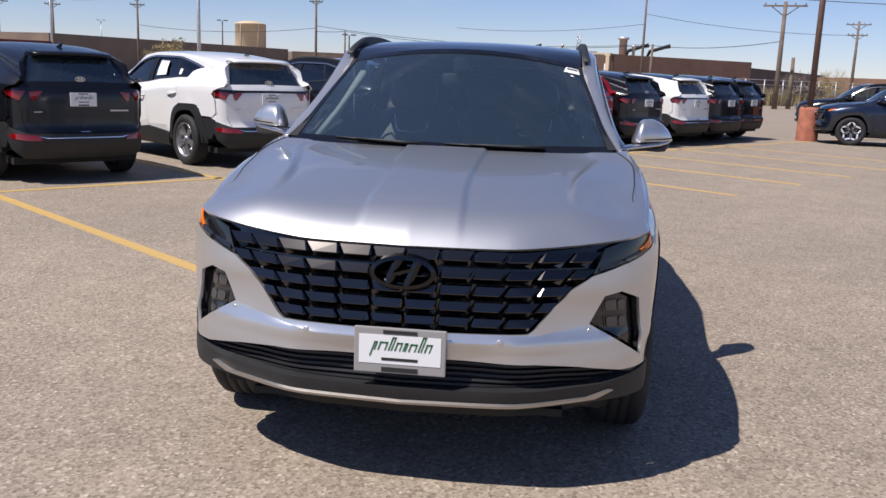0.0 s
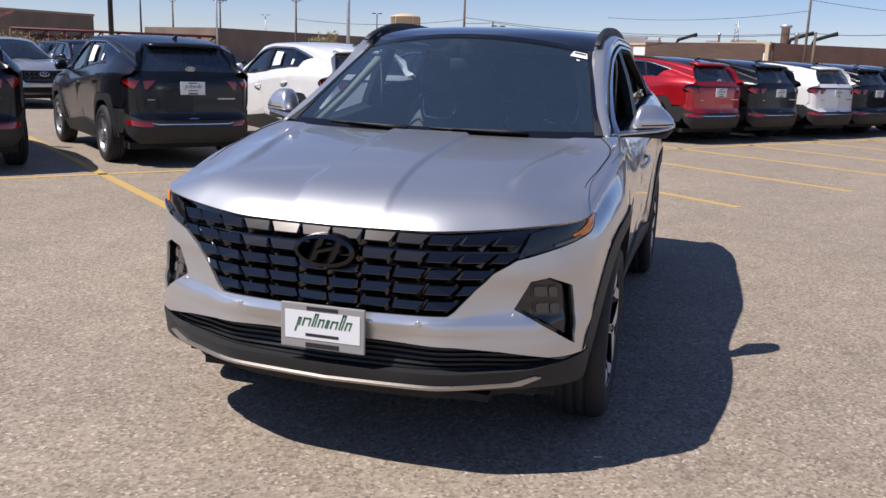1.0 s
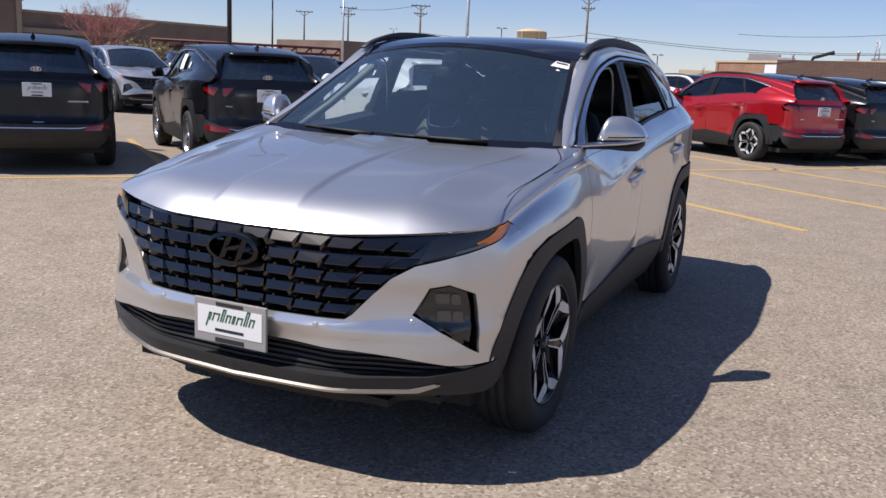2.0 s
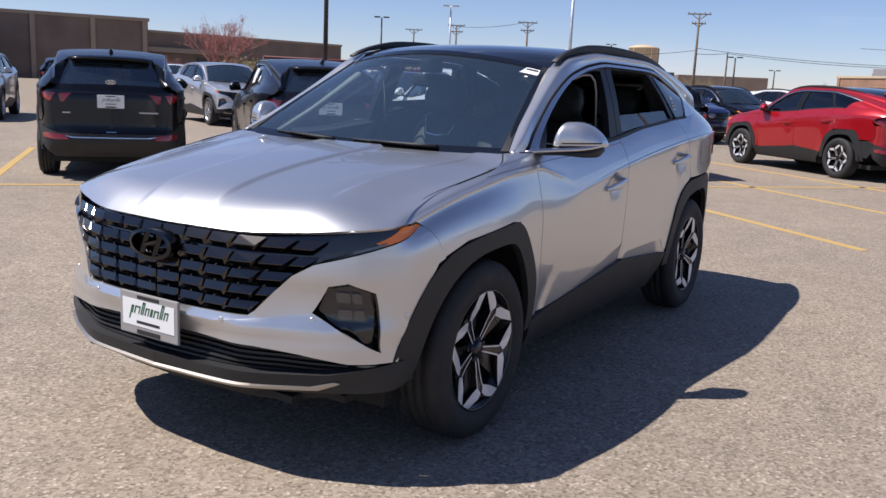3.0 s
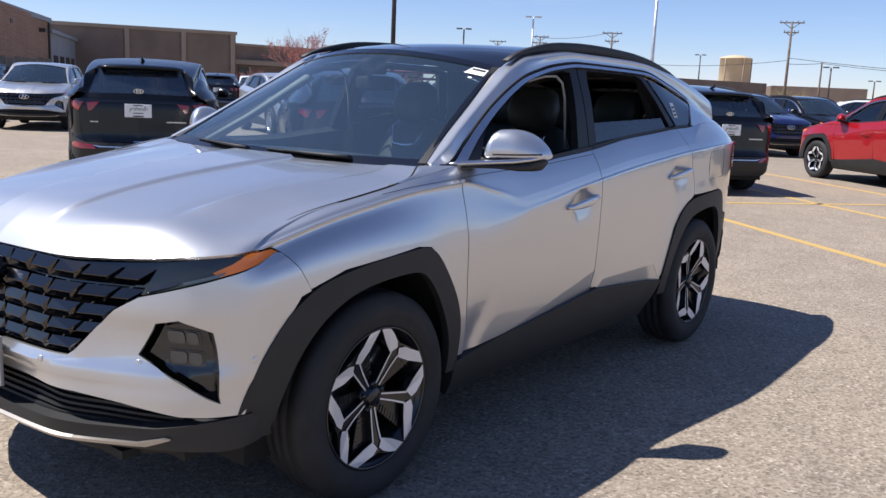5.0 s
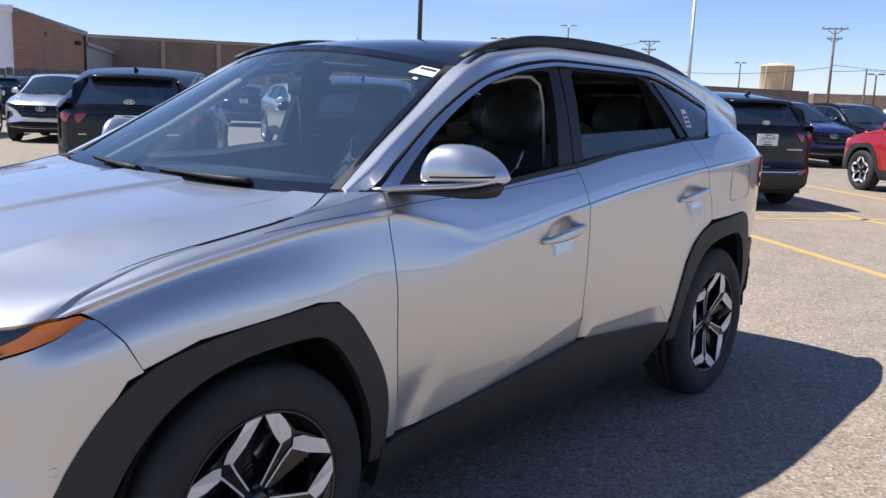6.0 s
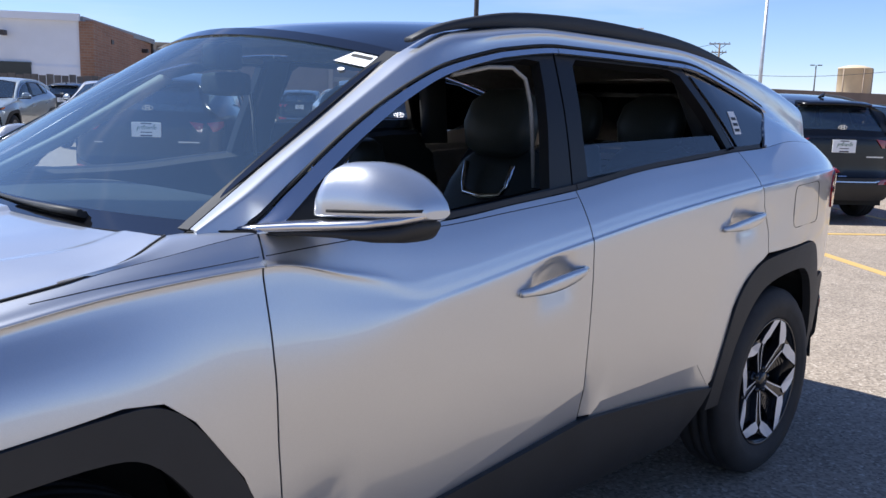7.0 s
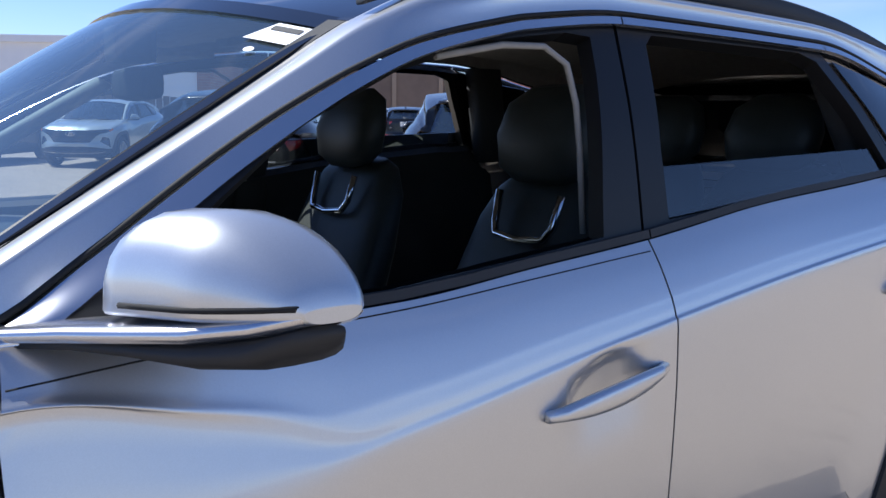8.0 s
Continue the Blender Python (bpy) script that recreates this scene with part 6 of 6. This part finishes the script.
for t in (.08, .2, .32, .44, .56, .68, .8):
    wall_box("window", show, I0, J0, t, t + .07, .9, 2.6, .06, WINDOWDARK)
for t in (.25, .78):
    wall_box("wall_lamp", show, (-43.9, 19.3), I0, t, t + .03, 4.0, 4.25, .55, POLEDARK)
wall_box("wall_lamp", show, G0, H0, .90, .905, 4.0, 4.25, .5, POLEDARK)
wall_box("downpipe", show, (-43.9, 19.3), I0, .985, .998, 0, 4.8, .15, POLEDARK)

# board fence before the showroom: rails and single boards
fence = tagged(new("board_fence"), "weathered grey board fence", "fence")
P0, P1 = Vector((-47.0, -14.0)), Vector((-33.5, 17.5))
n = 120
for i in range(n):
    a, b = P0.lerp(P1, i / n), P0.lerp(P1, (i + .93) / n)
    d = (b - a).normalized()
    nn = Vector((-d.y, d.x)) * .015
    bm = bmesh.new()
    prism(bm, [tuple(a - nn), tuple(b - nn), tuple(b + nn), tuple(a + nn)], .05, 1.95 + .03 * math.sin(i * 2.3))
    part("board", bm, FENCE, fence)

# low tan office beyond the poles
office = tagged(new("tan_building"), "low tan office block with dark windows", "building")
K0, L0 = (-41.5, 140.4), (-34.8, 142.3)
block("wall", office, K0, L0, 8, 3.9, TANWALL)
for t in (.06, .24, .42, .60, .78):
    wall_box("window", office, K0, L0, t, t + .11, 2.0, 3.3, .05, WINDOWDARK)
wall_box("roof_edge", office, K0, L0, -.01, 1.01, 3.8, 4.0, .1, TANTRIM)

# low sheds along the horizon
shed = tagged(new("far_shed"), "long low brown shed on the horizon", "building")
for a, b, z, mat in (((-49, 80), (-36, 118), 3.9, BROWNWALL), ((-36, 120), (-64, 190), 3.7, BROWNWALL), ((-30, 175), (-2, 170), 3.4, TANWALL), ((48, 150), (80, 150), 3.2, ORANGEBRICK), ((80, 120), (120, 100), 3.5, DARKBRICK)):
    block("wall", shed, a, b, 12, z, mat)
bm = bmesh.new()
lathe(bm, [(0, 3.15), (10.0, 3.15), (10.05, 3.25), (10.2, 3.25), (10.3, 3.15), (10.75, 1.4), (10.85, 0)], 48, "z")
tank = tagged(part("storage_tank", bm, TANK), "cream cylindrical storage tank with a shallow cone roof", "tank")
tank.location = (-63.7, 182.5, 0)
for q in (-1.9, -.7, .3):
    bm = bmesh.new()
    tube(bm, [(3.2 * math.cos(q), 3.2 * math.sin(q), 0), (3.2 * math.cos(q), 3.2 * math.sin(q), 10.1)], .12, 6)
    part("downpipe", bm, TANTRIM, tank)


# ---- poles and cables ----
def pole(x, y, top, r, mat, name, label, arms=(), lamp=False):
    p = new(name)
    p.location = (x, y, 0)
    tagged(p, label, "pole")
    bm = bmesh.new()
    tube(bm, [(0, 0, 0), (0, 0, top * .5), (0, 0, top)], [r, r * .85, r * .65], 10)
    part("shaft", bm, mat, p)
    ang = math.atan2(y, x) + math.pi / 2
    m = Matrix.Rotation(ang, 4, 'Z')
    for z, w_ in arms:
        bm = bmesh.new()
        box(bm, -w_, w_, -.05, .05, z - .05, z + .05, m)
        arm = part("crossarm", bm, mat, p)
        for k in (-.9, -.45, .45, .9):
            bm = bmesh.new()
            c = m @ Vector((k * w_, 0, 0))
            tube(bm, [(c.x, c.y, z + .07), (c.x, c.y, z + .18)], .035, 6)
            part("insulator", bm, POLEDARK, arm)
        for k in (-1, 1):
            bm = bmesh.new()
            c = m @ Vector((k * w_ * .6, 0, 0))
            tube(bm, [(c.x, c.y, z - .05), (0, 0, z - w_ * .5)], .03, 5)
            part("brace", bm, POLEDARK, arm)
    if lamp:
        for k in (-1, 1):
            bm = bmesh.new()
            box(bm, k * .15, k * .75, -.16, .16, top - .03, top + .10, m, 0, .03)
            part("lamp_head", bm, mat, p)
    return p


pole(-16.5, 19.9, 9.5, .085, POLEDARK, "light_pole", "dark bronze parking lot light pole", lamp=True)
pole(-21.8, 51.1, 8.6, .13, GALV, "light_pole", "tall pale grey light pole with a twin head", lamp=True)
pole(-20.7, 75.5, 8.2, .13, WOOD, "utility_pole", "weathered wooden utility pole with crossarms", ((8.1, 1.0), (7.3, .6)))
pole(-40.1, 80.8, 7.7, .13, WOOD, "utility_pole", "wooden utility pole with a crossarm", ((7.7, 1.0), (6.9, .7)))
pole(-52.5, 86.9, 7.8, .13, WOOD, "utility_pole", "wooden utility pole with a crossarm", ((7.8, 1.0), (7.1, .8)))
pole(-64.0, 95.0, 7.9, .14, WOOD, "utility_pole", "wooden utility pole with a crossarm", ((7.8, 1.1),))
pole(9.6, 88.0, 11.0, .14, WOOD, "utility_pole", "tall wooden utility pole by the brick works", ((11.0, 1.2),))
pole(8.65, 70.9, 4.4, .14, WOOD, "utility_pole", "short weathered service pole")
pole(-18.6, 78.0, 5.0, .10, WOOD, "utility_pole", "short weathered service pole")
pole(14.75, 54.6, 6.6, .17, WOOD, "utility_pole", "weathered utility pole with a crossarm", ((6.35, 1.3),))
pole(16.1, 56.6, 3.3, .16, WOOD, "utility_pole", "short weathered service pole")
pole(29.6, 86.7, 7.8, .16, WOOD, "utility_pole", "utility pole with two crossarms", ((7.5, 1.1), (6.5, .9)))
for x, y, z in ((-50.6, 69.5, 7.3), (-42.3, 69.1, 8.3), (-45.5, 118.0, 7.5), (-23.2, 120.0, 4.6), (-21.4, 92.0, 5.1), (-75.0, 140.0, 8.0)):
    pole(x, y, z, .11, GALV if z > 7.7 else POLEDARK, "street_lamp", "slim street lamp with a twin head", lamp=True)

# pole on a painted concrete base beside the row
base = tagged(new("light_pole"), "brown light pole on a faded red concrete base", "pole")
base.location = (7.6, 21.6, 0)
bm = bmesh.new()
lathe(bm, [(0, .29), (.85, .27), (.92, .25), (.93, 0)], 32, "z")
part("footing", bm, RUST, base, "faded red concrete footing")
bm = bmesh.new()
tube(bm, [(0, 0, .9), (0, 0, 5), (0, 0, 9)], [.085, .078, .07], 12)
part("shaft", bm, vary(material("rusty pole paint", (.20, .12, .09), .7), 4, .3, (.20, .12, .09)), base)
bm = bmesh.new()
box(bm, -.2, .2, -.2, .2, .92, .96)
part("base_plate", bm, POLEDARK, base)

wires = []


def cable(a, b, sag, r=.022):
    a, b = Vector(a), Vector(b)
    bm = bmesh.new()
    tube(bm, [a.lerp(b, k / 10) - Vector((0, 0, sag * 4 * (k / 10) * (1 - k / 10))) for k in range(11)], r, 5)
    tagged(part("overhead_cable", bm, WIRE), "thin black overhead cable between poles", "cable", "overhead cables")


cable((-40.1, 80.8, 5.0), (-20.7, 75.5, 5.0), .5)
cable((-20.7, 75.5, 5.2), (9.6, 88.0, 5.0), .8)
cable((-20.7, 75.5, 4.7), (-18.6, 78.0, 4.9), .05)
cable((-18.6, 78.0, 4.9), (8.65, 70.9, 4.3), .7)
cable((8.65, 70.9, 4.3), (14.75, 54.6, 4.2), .3)
cable((-10, 95, 6.4), (9.6, 88.0, 7.0), .5)
cable((9.6, 88.0, 8.0), (29.6, 86.7, 6.5), .5)
cable((14.75, 54.6, 6.8), (40, 40, 6.5), .6)
cable((-52.5, 86.9, 7.7), (-40.1, 80.8, 7.8), .3)
cable((14.75, 54.6, 6.8), (9.6, 88.0, 10.9), .5)


# ---- bare spring shrubs and trees ----
def twiggy(name, x, y, h, spread, mat, label, seed, stems=7, depth=4, leaf=.0):
    """A shrub or tree of forking twigs with small buds."""
    rnd = random.Random(seed)
    t = new(name)
    t.location = (x, y, 0)
    tagged(t, label, "tree" if h > 3 else "shrub")
    trunk, crown = bmesh.new(), bmesh.new()

    def grow(bm, p, d, length, r, n):
        q = p + d * length
        tube(bm, [p, p.lerp(q, .5) + Vector((rnd.uniform(-1, 1), rnd.uniform(-1, 1), 0)) * length * .05, q], [r, r * .8, r * .6], 4, False)
        if n:
            for _ in range(3 if n > 1 else 4):
                e = (d + Vector((rnd.uniform(-1, 1), rnd.uniform(-1, 1), rnd.uniform(-.3, .6))) * .75).normalized()
                grow(crown, p.lerp(q, rnd.uniform(.55, 1)), e, length * rnd.uniform(.55, .8), r * .55, n - 1)
        else:
            for _ in range(4):
                c = p.lerp(q, rnd.random()) + Vector((rnd.uniform(-1, 1), rnd.uniform(-1, 1), rnd.uniform(-1, 1))) * .22
                s_ = rnd.uniform(.03, .07) * (1 + leaf)
                v = [crown.verts.new(c + Vector((rnd.uniform(-s_, s_), rnd.uniform(-s_, s_), rnd.uniform(-s_, s_)))) for _ in range(3)]
                crown.faces.new(v)
    for k in range(stems):
        q = 2 * math.pi * k / stems + rnd.uniform(-.3, .3)
        d = Vector((math.cos(q) * spread, math.sin(q) * spread, 1)).normalized()
        grow(trunk, Vector((math.cos(q) * .1, math.sin(q) * .1, 0)), d, h * .38, .05 * h / 4, depth - 1)
    part("trunk", trunk, GREYBUSH, t)
    tagged(part("crown", crown, mat, t), kind="stuff")
    return t


twiggy("tree", -51.3, 48.6, 6.2, .36, REDBUSH, "bare red-twigged tree before a warehouse", 3, 9, 5)
twiggy("shrub", -46.8, 46.8, 3.4, .8, TANBUSH, "dry tan shrub before a warehouse", 4, 7, 4, 1)
twiggy("shrub", -44.5, 49.0, 3.2, .8, TANBUSH, "dry tan shrub before a warehouse", 5, 7, 4, 1)
twiggy("shrub", -43.0, 52.5, 3.0, .8, TANBUSH, "dry tan shrub before a warehouse", 6, 7, 4, 1)
twiggy("shrub", -50.0, 42.0, 3.0, .9, REDBUSH, "bare reddish shrub at the lot edge", 7, 7, 4)
twiggy("tree", -36.0, 79.0, 4.2, .5, TANBUSH, "yellowing spring tree behind parked cars", 8, 6, 5, 1)
twiggy("tree", -33.0, 80.0, 3.8, .5, GREYBUSH, "bare grey tree behind parked cars", 9, 6, 4)
for i, (x, y, h) in enumerate(((-27, 96, 3.6), (-12, 118, 4.6), (-16, 120, 4.0), (-30, 110, 4.2), (-55, 120, 5.0), (-80, 130, 6.0), (16, 108, 5.6), (21, 116, 5.2), (28, 100, 4.4), (24, 76, 2.6), (20, 66, 2.2), (12, 74, 3.2), (35, 110, 4.6))):
    twiggy("tree", x, y, h, .6, GREYBUSH if i % 3 else TANBUSH, "bare spring tree on the horizon", 20 + i, 6, 4, 1 if i in (9, 10) else 0)

# chain-link fence posts with rail, dry grass strip behind the far row
bm = bmesh.new()
rnd = random.Random(11)
for k in range(9000):
    t = rnd.random()
    x, y = 9 + 22 * t + rnd.uniform(-1.2, 1.2), 60 + 16 * t + rnd.uniform(-1.5, 1.5)
    h = rnd.uniform(.4, 1.5)
    dx, dy = rnd.uniform(-.3, .3), rnd.uniform(-.3, .3)
    a = rnd.uniform(0, math.pi)
    w_ = .05
    v = [bm.verts.new((x - w_ * math.cos(a), y - w_ * math.sin(a), 0)), bm.verts.new((x + w_ * math.cos(a), y + w_ * math.sin(a), 0)), bm.verts.new((x + dx, y + dy, h))]
    bm.faces.new(v)
tagged(part("dry_grass", bm, GRASS), "tall dry tan grass along a fence", "grass", kind="stuff")
link = tagged(new("wire_fence"), "galvanised wire fence with slim posts", "fence")
for k in range(15):
    x, y = 8 + 1.6 * k, 57.5 + 1.15 * k
    bm = bmesh.new()
    tube(bm, [(x, y, 0), (x, y, 1.9)], .04, 6)
    part("post", bm, GALV, link)
for z in (.3, .9, 1.5, 1.85):
    bm = bmesh.new()
    tube(bm, [(8, 57.5, z), (30.4, 73.6, z)], .018, 5)
    part("rail", bm, GALV, link)

# rusty red steel frame rack beyond the left rows
rack = tagged(new("steel_rack"), "long dark red steel rack of beams", "rack")
a, b = Vector((-46, 48, 0)), Vector((-37, 60, 0))
for k in range(13):
    p = a.lerp(b, k / 12)
    bm = bmesh.new()
    tube(bm, [(p.x, p.y, 0), (p.x, p.y, 2.6)], .08, 4)
    part("post", bm, REDSTEEL, rack)
for z in (1.5, 2.1, 2.6):
    bm = bmesh.new()
    tube(bm, [a + Vector((0, 0, z)), b + Vector((0, 0, z))], .10, 4)
    part("beam", bm, REDSTEEL, rack)
for k in range(12):
    p, q = a.lerp(b, k / 12), a.lerp(b, (k + 1) / 12)
    bm = bmesh.new()
    tube(bm, [p + Vector((0, 0, 1.5)), q + Vector((0, 0, 2.6))], .06, 4)
    part("brace", bm, REDSTEEL, rack)
